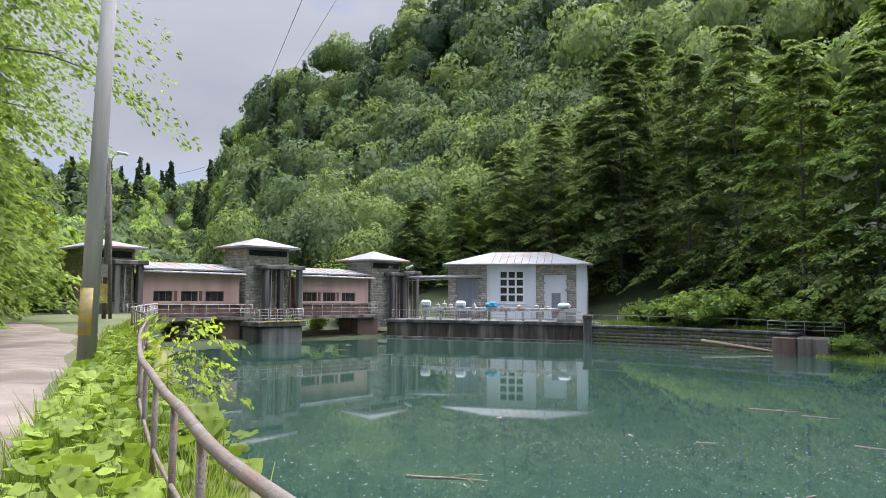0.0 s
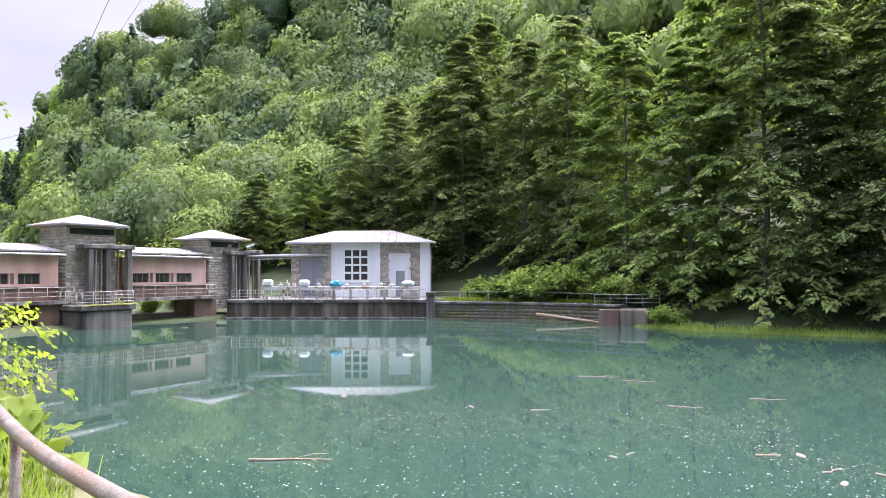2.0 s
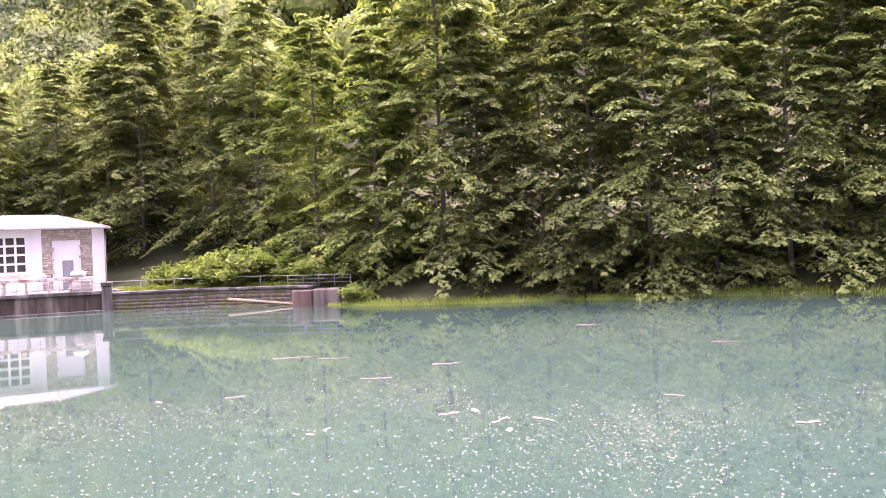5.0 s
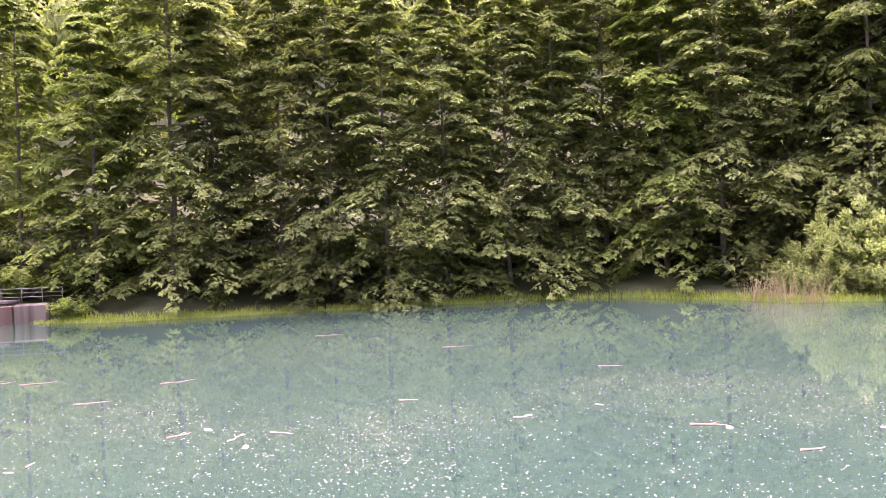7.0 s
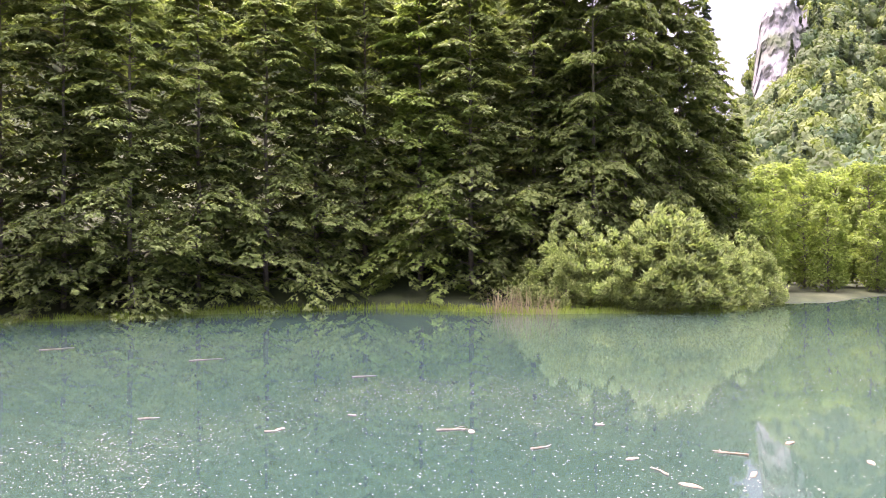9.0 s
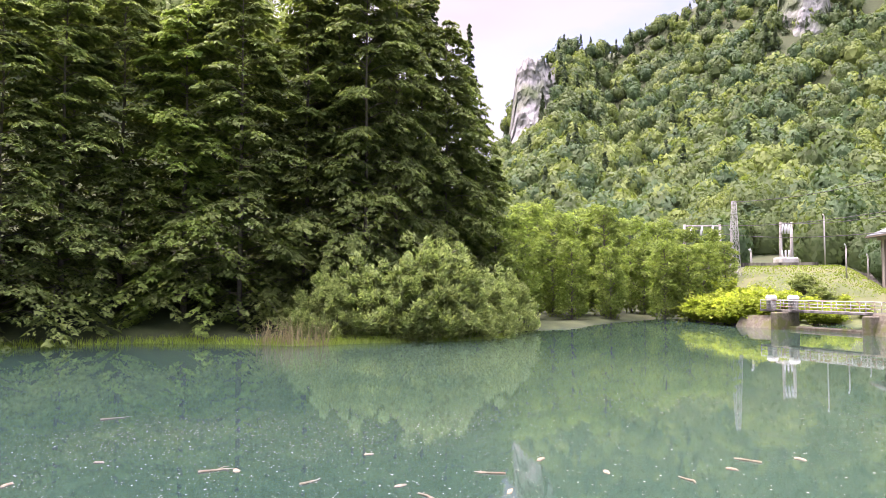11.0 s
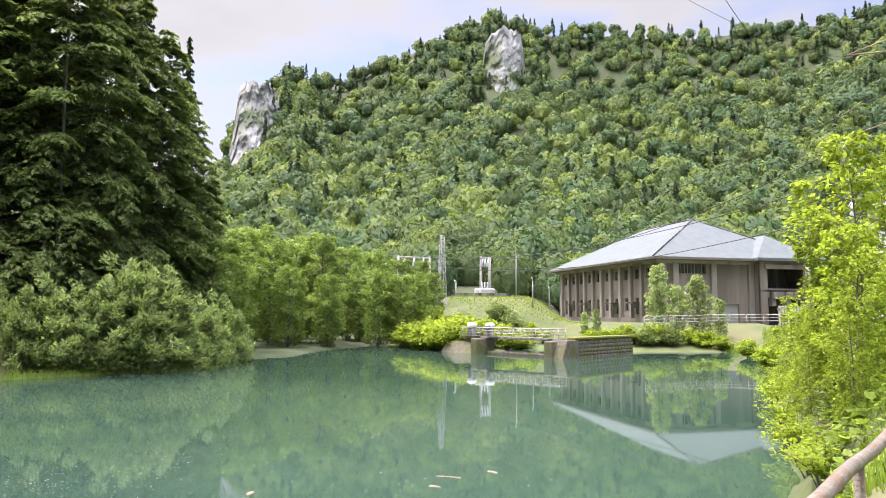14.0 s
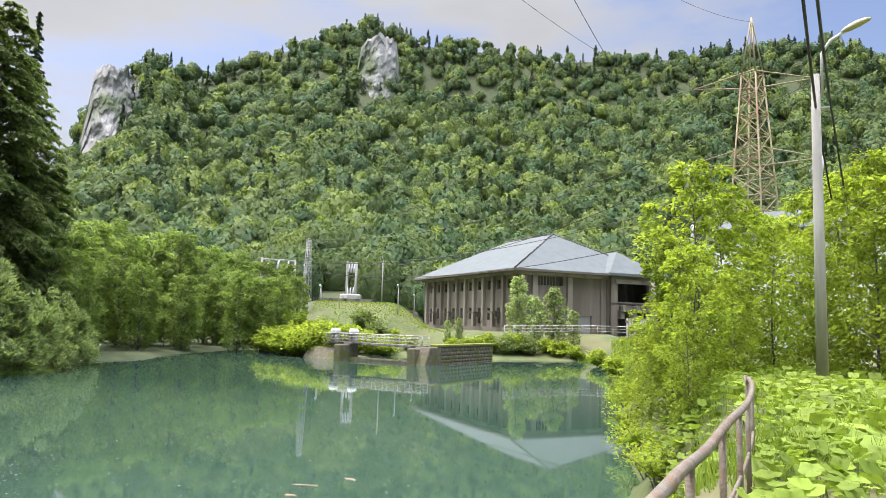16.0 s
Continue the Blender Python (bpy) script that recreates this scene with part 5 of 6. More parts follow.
def lattice(name, label, foot, z0, z1, w0, w1, material, levels, r=0.06, top=None):
    """A tapered lattice mast: each leg, and the bracing of each level, a part."""
    t = thing(name, label, "pylon")
    c = lambda k, s: Vector((foot.x + (w0 + (w1 - w0) * k) * (1 if s in (0, 1) else -1), foot.y + (w0 + (w1 - w0) * k) * (1 if s in (1, 2) else -1), z0 + (z1 - z0) * k))
    for s in range(4):
        tubed("leg", [c(0, s), c(1, s)], r * 1.5, material, t, sides=4)
    for i in range(levels):
        a, b = i / levels, (i + 1) / levels
        bm = bmesh.new()
        for s in range(4):
            tube(bm, [c(a, s), c(b, (s + 1) % 4)], r, 4)
            tube(bm, [c(a, (s + 1) % 4), c(b, s)], r, 4)
            tube(bm, [c(b, s), c(b, (s + 1) % 4)], r, 4)
        part("bracing", bm, material, t)["kind"] = "stuff"
    if top:
        for s in range(4):
            tubed("peak_leg", [c(1, s), (foot.x, foot.y, top)], r * 1.3, material, t, sides=4)
    return t


PYLON = bear(-150.8, 82)
t = lattice("pylon", "tall rusty yellow lattice pylon with insulators above the trees", PYLON, 3.0, 32.0, 2.6, 0.8, M_PYLON, 13, 0.06, 38.5)
side = bear(-150.8 + 90, 1)
for z, w, dz in ((31.0, 6.0, 1.6), (22.5, 6.5, 1.8), (16.0, 6.0, 1.5)):
    for s in (-1, 1):
        tip = PYLON + side * (w * s) + Vector((0, 0, z))
        tubed("cross_arm", [PYLON + Vector((0, 0, z - dz * 0.3)), tip], 0.09, M_PYLON, t, sides=4)
        tubed("arm_stay", [PYLON + Vector((0, 0, z + dz)), tip], 0.07, M_PYLON, t, sides=4)
        if z < 30:
            tubed("insulator", [tip, tip + Vector((0.3, 0.2, -2.6))], 0.24, M_PORCELAIN, t, "white insulator string", sides=7)
            tubed("tension_insulator", [tip, tip + bear(-130, 2.6, -0.9)], 0.22, M_PORCELAIN, t, "white insulator string", sides=7)
v = bear(-116.5, 120)
lattice("lattice_mast", "slim green-grey lattice mast at the meadow edge", v, 3.0, 17.6, 0.75, 0.25, M_STEEL, 10, 0.032)
for az, d, h in ((22.3, 400, 62), (20.0, 420, 56), (18.9, 410, 62)):
    v = bear(az, d)
    lattice("far_pylon", "distant grey pylon on the skyline", v, ground_at(v.x, v.y), h, 1.7, 0.4, M_STEEL, 8, 0.09)

# ---- cables ----
def cable(a, b, sag, r=0.03):
    a, b = Vector(a), Vector(b)
    t = thing("cable", "dark overhead power cable", "cable", None, "overhead cables")
    pts = [a.lerp(b, k) - Vector((0, 0, 4 * sag * k * (1 - k))) for k in np.linspace(0, 1, 22)]
    tubed("strand", pts, r, M_CABLE, t, sides=4)


top_l, top_m = bear(-119.6, 148, 16.2), bear(-115.5, 152, 16.4)
cable(PYLON + side * 6 + Vector((0, 0, 22)), top_l, 4, 0.045)
cable(PYLON + side * -6 + Vector((0, 0, 22)), top_m, 4, 0.045)
cable(PYLON + side * 6 + Vector((0, 0, 15)), bear(-113.2, 150, 15.8), 4, 0.045)
cable(PYLON + side * -6 + Vector((0, 0, 30.8)), bear(-116.4, 120, 17.5), 5, 0.04)
cable(PYLON + Vector((0, 0, 38)), bear(-124, 30, 27), 2.0, 0.018)
cable(PYLON + side * 6 + Vector((0, 0, 30.8)), bear(-119, 30, 24.5), 2.0, 0.018)
cable(PYLON + side * 6 + Vector((0, 0, 22)), bear(-131, 24, 21), 2.0, 0.018)
cable(bear(18.6, 300, 38), bear(10.5, 40, 23), 3.0, 0.02)
cable(bear(19.5, 300, 36), bear(7.0, 60, 33), 3.0, 0.022)
cable(bear(20.5, 390, 66), bear(6.0, 190, 62), 4.0, 0.09)
cable(bear(26, 390, 63), bear(18, 400, 62), 3.0, 0.1)



# ---- the near bank: road, rail, poles ----
def strip(name, label, category, material, centre, widths, lift, rows=6):
    """A ribbon that follows the ground."""
    pts = [Vector((*p, 0)) for p in centre]
    bm, prev = bmesh.new(), None
    fine = []
    for a, b, wa, wb in zip(pts, pts[1:], widths, widths[1:]):
        n = max(1, int((b - a).length / 0.9))
        fine += [(a.lerp(b, i / n), wa + (wb - wa) * i / n) for i in range(n)]
    fine.append((pts[-1], widths[-1]))
    for i, (p, w) in enumerate(fine):
        d = (fine[min(i + 1, len(fine) - 1)][0] - fine[max(i - 1, 0)][0]).normalized()
        s = Vector((-d.y, d.x, 0))
        row = []
        for k in np.linspace(-1, 1, rows):
            v = p + s * (w * k * (1 + 0.07 * math.sin(i * 0.9 + 3 * k)))
            row.append(bm.verts.new((v.x, v.y, ground_at(v.x, v.y) + lift - (0.07 if abs(k) == 1 else 0))))
        if prev:
            for k in range(rows - 1):
                bm.faces.new((prev[k], row[k], row[k + 1], prev[k + 1]))
        prev = row
    bmesh.ops.recalc_face_normals(bm, faces=bm.faces)
    ob = part(name, bm, material, smooth=True)
    if ob.data.polygons[0].normal.z < 0:
        ob.data.flip_normals()
    return tagged(ob, label, category, kind="structure")


strip("road", "pale dusty dirt road along the bank", "road", M_ROAD, [(4.5, -20), (0.5, -9), (-2.6, -1), (-4.6, 3.5), (-7.2, 9.5), (-10.8, 17), (-15.5, 26), (-22, 35), (-32, 44)], [2.0, 2.0, 2.0, 1.95, 1.95, 2.0, 2.3, 2.6, 2.6], 0.05)

RAIL = [(-13.6, 31.5), (-12.1, 28.3), (-8.5, 20.7), (-5.33, 12.74), (-3.48, 8.31), (-2.51, 6.17), (-1.75, 4.65), (-1.27, 3.68), (-0.53, 2.34), (0.35, 0.9), (1.15, -0.9), (1.75, -2.39), (2.23, -3.4), (2.85, -4.72), (3.98, -6.99), (5.0, -8.8), (6.3, -10.9)]


def smooth_line(pts, n=5):
    """Points of a smooth curve through pts."""
    p = [Vector((*v, 0)) for v in pts]
    p = [p[0] * 2 - p[1]] + p + [p[-1] * 2 - p[-2]]
    out = []
    for a, b, c, d in zip(p, p[1:], p[2:], p[3:]):
        for k in np.arange(0, 1, 1 / n):
            out.append(0.5 * ((2 * b) + (c - a) * k + (2 * a - 5 * b + 4 * c - d) * k * k + (3 * b - a - 3 * c + d) * k ** 3))
    return out + [p[-2]]


t = thing("bank_railing", "bent rusty grey pipe railing along the road above the water", "railing")
line = smooth_line(RAIL)
RTOP = 3.85
tubed("top_rail", [(p.x, p.y, RTOP + 0.015 * math.sin(i * 0.8) - (0.1 if i > len(line) - 4 else 0)) for i, p in enumerate(line)], 0.03, M_RUST, t, sides=10)
tubed("lower_rail", [(p.x, p.y, RTOP - 0.5 - 0.03 * math.sin(i * 0.5)) for i, p in enumerate(line)], 0.017, M_RUST, t, "thin reddish rusty lower rail", sides=6)
acc = 0.5
for a, b in zip(line, line[1:]):
    acc += (b - a).length
    if acc > 1.05:
        acc = 0
        tubed("post", [(b.x, b.y, RTOP - 1.05), (b.x + 0.01, b.y, RTOP)], 0.024, M_RUST, t, sides=8)
kerb = smooth_line([(-14.2, 32.5), (-12.0, 28.6), (-8.35, 20.9), (-5.6, 14.0)])
t = thing("bank_kerb", "mossy concrete kerb below the railing", "kerb")
tubed("edge", [(p.x + 0.15, p.y, 2.72) for p in kerb], 0.22, M_MOSS, t, sides=6)
railing("tower_railing", "pale railing by the road-side tower", [(-13.6, 31.5, 2.9), (-16.0, 39.0, 2.9), (-22.6, 57.0, 2.7), (-25.5, 58.2, 2.7)], 1.0, M_PAINTRAIL, 2.0, None, 3, 0.03)


def pole(place, tall, r, label, material=M_POLE, lean=0.0):
    t = thing("utility_pole", label, "pole")
    z = ground_at(place.x, place.y)
    tubed("shaft", [(place.x, place.y, z - 0.4), (place.x + lean * tall, place.y, z + tall)], r, material, t, sides=16, end_radius=r * 0.72)
    return t, z


v = bear(26.3, 14.6)
t, z = pole(v, 10.0, 0.165, "grey concrete utility pole with a worn yellow band", lean=0.026)
tubed("yellow_band", [(v.x + 0.022, v.y, z + 0.85), (v.x + 0.044, v.y, z + 1.7)], 0.166, M_YELLOW, t, "worn yellow paint band", sides=16, end_radius=0.161)
v = bear(25.2, 50)
t, z = pole(v, 10.2, 0.14, "dark wooden pole with a street lamp", M_BARK)
tubed("brace_pole", [(v.x + 0.5, v.y - 0.2, z - 0.3), (v.x + 0.1, v.y, z + 8.5)], 0.11, M_BARK, t)
tubed("lamp_arm", [(v.x, v.y, z + 9.3), (v.x + 0.2, v.y, z + 10.3), (v.x + 0.6, v.y, z + 10.5)], 0.04, M_STEEL, t)
part("lamp_head", box(bmesh.new(), -0.35, -0.14, -0.09, 0.35, 0.14, 0.09, pose(v.x + 0.8, v.y, z + 10.5, 0, 10, 0), bevel=0.05), M_PIPE, t)
boxed("yellow_box", (v.x - 0.2, v.y - 0.25, z + 1.0, v.x + 0.2, v.y - 0.1, z + 2.2), M_YELLOW, t, "worn yellow plate")
boxed("fuse_box", (v.x - 0.25, v.y - 0.35, z + 2.6, v.x + 0.25, v.y - 0.1, z + 3.4), M_STEEL, t)
v = bear(-155.0, 22.5)
t, z = pole(v, 8.95, 0.16, "grey concrete lamp post with a yellowed street lamp")
s = bear(-155.0 - 90, 1)
top = Vector((v.x, v.y, z + 8.95))
arm = [top + Vector((0, 0, -0.7)) + s * 0.16, top + Vector((0, 0, 0.6)) + s * 0.18, top + Vector((0, 0, 0.95)) + s * 0.4, top + Vector((0, 0, 1.15)) + s * 0.75]
tubed("lamp_arm", arm, 0.045, M_PIPE, t, "white bent lamp arm")
m = Matrix.Translation(top + Vector((0, 0, 1.28)) + s * 1.05) @ Matrix.Rotation(math.atan2(s.y, s.x), 4, "Z") @ Matrix.Rotation(radians(-22), 4, "Y")
M_LAMP = mat("yellowed_shade", (0.42, 0.38, 0.22), (0.5, 0.46, 0.28), rough=0.4, bump=0)
bm = bmesh.new()
bmesh.ops.create_uvsphere(bm, u_segments=14, v_segments=8, radius=1)
for q in bm.verts:
    if q.co.z < 0:
        q.co.z *= 0.45
bmesh.ops.transform(bm, matrix=m @ Matrix.Diagonal((0.42, 0.16, 0.13, 1)), verts=bm.verts)
part("lamp_head", bm, M_LAMP, t, "yellowed oval lamp head", smooth=True)
tubed("bracket", [top + Vector((0, 0, -1.0)), top + Vector((0, 0, -1.0)) + s * 0.35], 0.04, M_STEEL, t)
for k, (e, sag) in enumerate((((0.0, -0.2, -1.3), 0.3), ((0.35, 0, -1.05), 0.4))):
    a = top + s * e[0] + Vector((0, 0, e[2] + 0.3))
    cable(a, bear(-151.5 - k, 7.0, 12.5), sag, 0.035)
    cable(a, bear(-157.5 - k * 0.6, 60, 5.5 + k), 1.5, 0.03)
t = thing("grey_shed", "grey building with a shallow metal roof behind the trees", "building", pose(*bear(-154.5, 78), 0, 0, 20))
boxed("wall", (-9, -4, 2.0, 9, 4, 14.0), M_WHITE, t)
part("roof", hip(-10, -5, 10, 5, 14.0, 16.5, 5, 0, 0.2), M_PWROOF, t)


# ---- leaves and plants ----
def butterbur(n, where, seed, lo, hi, label):
    """Broad cupped leaves on stalks, joined; where(rng) gives a place."""
    rng = np.random.default_rng(seed)
    verts, faces = [], []
    spots = [where(rng) for _ in range(n)]
    levels = height([p[0] for p in spots], [p[1] for p in spots])
    for (x, y), z in zip(spots, levels):
        h, r = rng.uniform(0.12, 0.48), rng.uniform(lo, hi)
        a, tilt = rng.uniform(0, 6.283), rng.uniform(0.1, 1.0)
        m = Matrix.Translation((x, y, z + h)) @ Matrix.Rotation(a, 4, "Z") @ Matrix.Rotation(tilt, 4, "Y")
        o = len(verts)
        verts.append(m @ Vector((-0.12 * r, 0, -0.16 * r)))
        for ring, f in ((0, 0.55), (1, 1.0)):
            for j in range(12):
                b = 2 * math.pi * j / 12
                notch = 1 - 0.55 * math.exp(-((b - math.pi) ** 2) / 0.18)
                lobe = 1 + (0.07 * (-1) ** j if ring else 0)
                q = r * f * notch * lobe
                verts.append(m @ Vector((q * math.cos(b), q * math.sin(b), (0.05 * (-1) ** j - 0.14 * f * f + 0.1 * f) * r * 1.3 + rng.normal(0, 0.02) * r)))
        for j in range(12):
            k = (j + 1) % 12
            faces.append((o, o + 1 + j, o + 1 + k))
            faces.append((o + 1 + j, o + 13 + j, o + 13 + k, o + 1 + k))
    me = bpy.data.meshes.new("butterbur")
    me.from_pydata([tuple(v) for v in verts], [], faces)
    ob = mesh_part("butterbur", me, M_BUTTERBUR, smooth=True)
    return tagged(ob, label, "plants", kind="stuff")


def blades(n, where, seed, tall, width, material, name, label, z=None):
    rng = np.random.default_rng(seed)
    q = np.empty((n, 4, 3))
    spots = [where(rng) for _ in range(n)]
    levels = height([p[0] for p in spots], [p[1] for p in spots]) - 0.02
    for i, ((x, y), zz) in enumerate(zip(spots, levels)):
        a, h = rng.uniform(0, 6.283), tall * rng.uniform(0.5, 1.25)
        lean = rng.normal(0, 0.28, 2) * h
        w = width * rng.uniform(0.6, 1.2)
        c, s_ = math.cos(a) * w, math.sin(a) * w
        q[i] = [(x - c, y - s_, zz), (x + c, y + s_, zz), (x + lean[0] + c * 0.15, y + lean[1] + s_ * 0.15, zz + h), (x + lean[0] - c * 0.15, y + lean[1] - s_ * 0.15, zz + h)]
    return tagged(mesh_part(name, quads_mesh(name, q), material), label, "grass", kind="stuff")


def along(line_pts, lo, hi, a=0.0, b=1.0):
    """A place chooser: along a polyline between fractions a and b, offset to its side by lo..hi (left positive)."""
    p = [Vector((*v, 0)) for v in line_pts]
    lens = np.cumsum([0] + [(v - u).length for u, v in zip(p, p[1:])])

    def pick(rng):
        s_ = rng.uniform(a, b) * lens[-1]
        i = min(int(np.searchsorted(lens, s_, side="right")) - 1, len(p) - 2)
        u, v = p[i], p[i + 1]
        k = (s_ - lens[i]) / (v - u).length
        d = (v - u).normalized()
        c = u.lerp(v, k) + Vector((-d.y, d.x, 0)) * rng.uniform(lo, hi)
        return c.x, c.y
    return pick


LEFT_RAIL = [(-0.9, 3.0), (-1.75, 4.65), (-2.51, 6.17), (-3.48, 8.31), (-5.33, 12.74), (-8.5, 20.7), (-12.1, 28.3)]
RIGHT_RAIL = [(1.9, -2.6), (2.85, -4.72), (3.98, -6.99), (6.3, -10.9), (9.5, -15.5), (15, -22)]
butterbur(1400, along(LEFT_RAIL, 0.05, 0.95, 0.0, 0.8), 1, 0.055, 0.12, "broad bright green butterbur leaves between the road and the railing")
butterbur(420, along(LEFT_RAIL, -0.8, -0.05, 0.1, 0.8), 2, 0.08, 0.16, "butterbur leaves hanging down the bank towards the water")
butterbur(3300, along(RIGHT_RAIL, -3.6, -0.05, 0.0, 1.0), 3, 0.055, 0.125, "lush butterbur leaves beside the bent railing")
butterbur(1000, along(RIGHT_RAIL, 0.1, 1.4, 0.3, 1.0), 4, 0.06, 0.13, "butterbur leaves covering the steep bank above the water")
butterbur(700, along([(5.0, -7.5), (9.0, -14), (15, -26)], -7.0, -1.5, 0.0, 1.0), 5, 0.10, 0.19, "tall butterbur thicket under the lamp post")
blades(7000, along(LEFT_RAIL, -0.6, 1.1, 0.06, 1.0), 6, 0.42, 0.012, M_GRASS, "grass", "long bright grass along the bank railing")
blades(6000, along(RIGHT_RAIL, -4.0, 0.7, 0.2, 1.0), 7, 0.45, 0.013, M_GRASS, "grass", "long bright grass by the bank railing")
blades(7000, along([(-7.6, 18), (-13, 32), (-19, 48)], -1.0, 1.3), 8, 0.28, 0.03, M_GRASS, "grass", "short sunlit grass beside the dirt road")
FARSHORE = [(29, 56), (31, 50), (38, 43.5), (45, 36), (53, 29), (58, 20), (57.5, 13), (55, 7), (57.5, 0), (61, -9), (72, -14), (77, -21)]
blades(10000, along(FARSHORE, -1.6, 1.0, 0.02, 0.84), 9, 0.5, 0.045, M_GRASS, "shore_grass", "fringe of bright grass along the far shore")
blades(16000, along(FARSHORE, -2.6, 0.2, 0.0, 0.36), 31, 0.34, 0.05, M_SEDGE, "shore_sedge", "low pale green sedge on the muddy edge of the far shore")
blades(12000, along(FARSHORE, -3.4, 0.4, 0.60, 0.84), 32, 0.38, 0.05, M_SEDGE, "shore_sedge", "low pale green sedge on the muddy edge of the far shore")
blades(260, along([(56.3, 10.0), (54.9, 6.5), (55.2, 4.5)], -0.9, 0.5), 10, 1.9, 0.03, M_REED, "reeds", "dry pale reeds at the water's edge")
blades(5000, along([(14.8, 73.0), (22.5, 67.6), (28, 60)], 0.3, 3.5), 11, 0.3, 0.05, M_GRASS, "terrace_grass", "bright grass on top of the shore wall")
blades(5000, along([(88, -58), (100, -62), (118, -72)], -10, 10), 13, 0.16, 0.12, M_GRASS, "meadow_grass", "uneven grass of the meadow below the switch yard")
blades(9000, along([(64, -74), (50, -62), (37, -48.5), (26, -34)], -2.5, 2.5), 12, 0.5, 0.05, M_GRASS, "bank_grass", "sunlit grass on the bank by the power house")


def shrub(seed, radius, tall, leaves, size, material, name, label, group, upright=0.0, sticks=9, corners=3):
    """A bush: leaf sprays over several stems, with an uneven outline."""
    rng = np.random.default_rng(seed)
    q, stems = [], []
    n = 26
    for k in range(n):
        a, f = rng.uniform(0, 6.283), rng.uniform(0, 1) ** 0.6
        h = tall * rng.uniform(0.45, 1.0) * (1 - 0.45 * f * f)
        tip = np.array([math.cos(a) * radius * f, math.sin(a) * radius * f, h])
        if k < sticks:
            stems.append([np.array([tip[0] * 0.1, tip[1] * 0.1, -0.3]), tip * np.array([0.5, 0.5, 0.55]), tip])
        m = leaves // n
        u = rng.uniform(0.12, 1.0, m) ** 0.7
        c = np.outer(u, tip) * np.array([1, 1, 1.0])
        c[:, :2] += rng.normal(0, 0.17 * radius, (m, 2)) * (0.6 + 0.4 * u[:, None])
        c[:, 2] += rng.normal(0, 0.06 * tall, m) * u
        c[:, 2] = np.maximum(c[:, 2], 0.05)
        out = rng.normal(0, 1, (m, 3))
        out[:, 2] = upright
        q.append(leaf_quads(c, out, size, size * 0.5, rng, droop=0.25 - upright, corners=corners))
    t = thing(name, label, "shrub", None, group)
    bm = bmesh.new()
    for s_ in stems:
        tube(bm, s_, 0.012 * tall + 0.01, 5, 0.008, caps=False)
    part("stem", bm, M_BARK, t)["kind"] = "stuff"
    q = np.concatenate(q)
    mesh_part("foliage", quads_mesh("foliage", q, round_normals(q, 0.7)), material, t)
    return t


def plant(src, spots, seed=1, lift=0.0):
    """Stands copies of a thing at spots (bearing, distance, scale)."""
    rng = np.random.default_rng(seed)
    for i, (az, d, k) in enumerate(spots):
        v = bear(az, d)
        z = max(ground_at(v.x, v.y), 0.0) - 0.05 + lift
        m = Matrix.Translation((v.x, v.y, z)) @ Matrix.Rotation(rng.uniform(0, 6.28), 4, "Z") @ Matrix.Scale(k, 4)
        if i == 0:
            src.matrix_basis = m
        else:
            c = copy_thing(src, Matrix.Identity(4))
            c.matrix_basis = m


# willows at the far shore
crown, limbs = leafy_crown(301, 6.0, 3.1, 0.2, 80, 95, 0.27, 3, 0.15, -0.6, 0.6)
w1 = make_tree("willow_bush", "grey-green willow bush at the water's edge", "shrub", crown, limbs, 5.0, 0.06, M_WILLOW, "willow bushes", 0.03)
plant(w1, [(-92.8, 60.5, 1.25), (-88.8, 59.5, 0.9), (-95.0, 61.5, 1.15), (-98.0, 66, 0.9), (-86.0, 59, 0.75), (-90.5, 59, 0.9), (-99.3, 73, 0.85), (-97, 62, 0.7), (-84, 60, 0.55), (-94, 59.5, 1.05), (-91.6, 58.5, 1.0), (-96, 60.5, 1.0), (-85.2, 61, 0.9), (-87.4, 60, 1.0), (-100.2, 70, 0.8), (-98.4, 63.5, 0.75), (-93.4, 62.5, 1.2), (-83.2, 62, 0.6)], 1)
# shrubs on the shore wall
w2 = shrub(302, 2.3, 3.4, 3600, 0.34, M_BRIGHT, "elder_bush", "bright green elder bush on the shore wall", "elder bushes")
plant(w2, [(-17.0, 74.5, 0.9), (-19.0, 72.6, 1.15), (-21.5, 71.2, 1.2), (-24.0, 69.8, 1.05), (-26.3, 67.8, 0.9), (-20.2, 70.4, 0.7), (-22.8, 74, 1.2), (-15.2, 78, 0.8), (-19.5, 76, 1.1), (-29.5, 62, 0.6)], 2)
# young trees and shrubs behind the dam
w3 = shrub(303, 3.2, 6.5, 4200, 0.42, M_BRIGHT, "valley_bush", "bright green young trees behind the dam", "valley bushes")
plant(w3, [(12.0, 92, 0.9), (9.0, 96, 1.0), (7.0, 100, 1.1), (16, 86, 1.0), (19.5, 82, 0.9), (22.5, 84, 1.0), (25, 76, 0.9), (14, 104, 1.2), (20, 100, 1.2), (28, 74, 1.0), (30, 66, 0.6), (33, 60, 0.7), (28.5, 70, 0.6), (20.5, 71, 0.36), (18.4, 73, 0.36), (16.7, 76, 0.42), (9.8, 83, 0.42), (8.0, 87, 0.42), (12.0, 81, 0.36), (22.0, 69, 0.36)], 3)
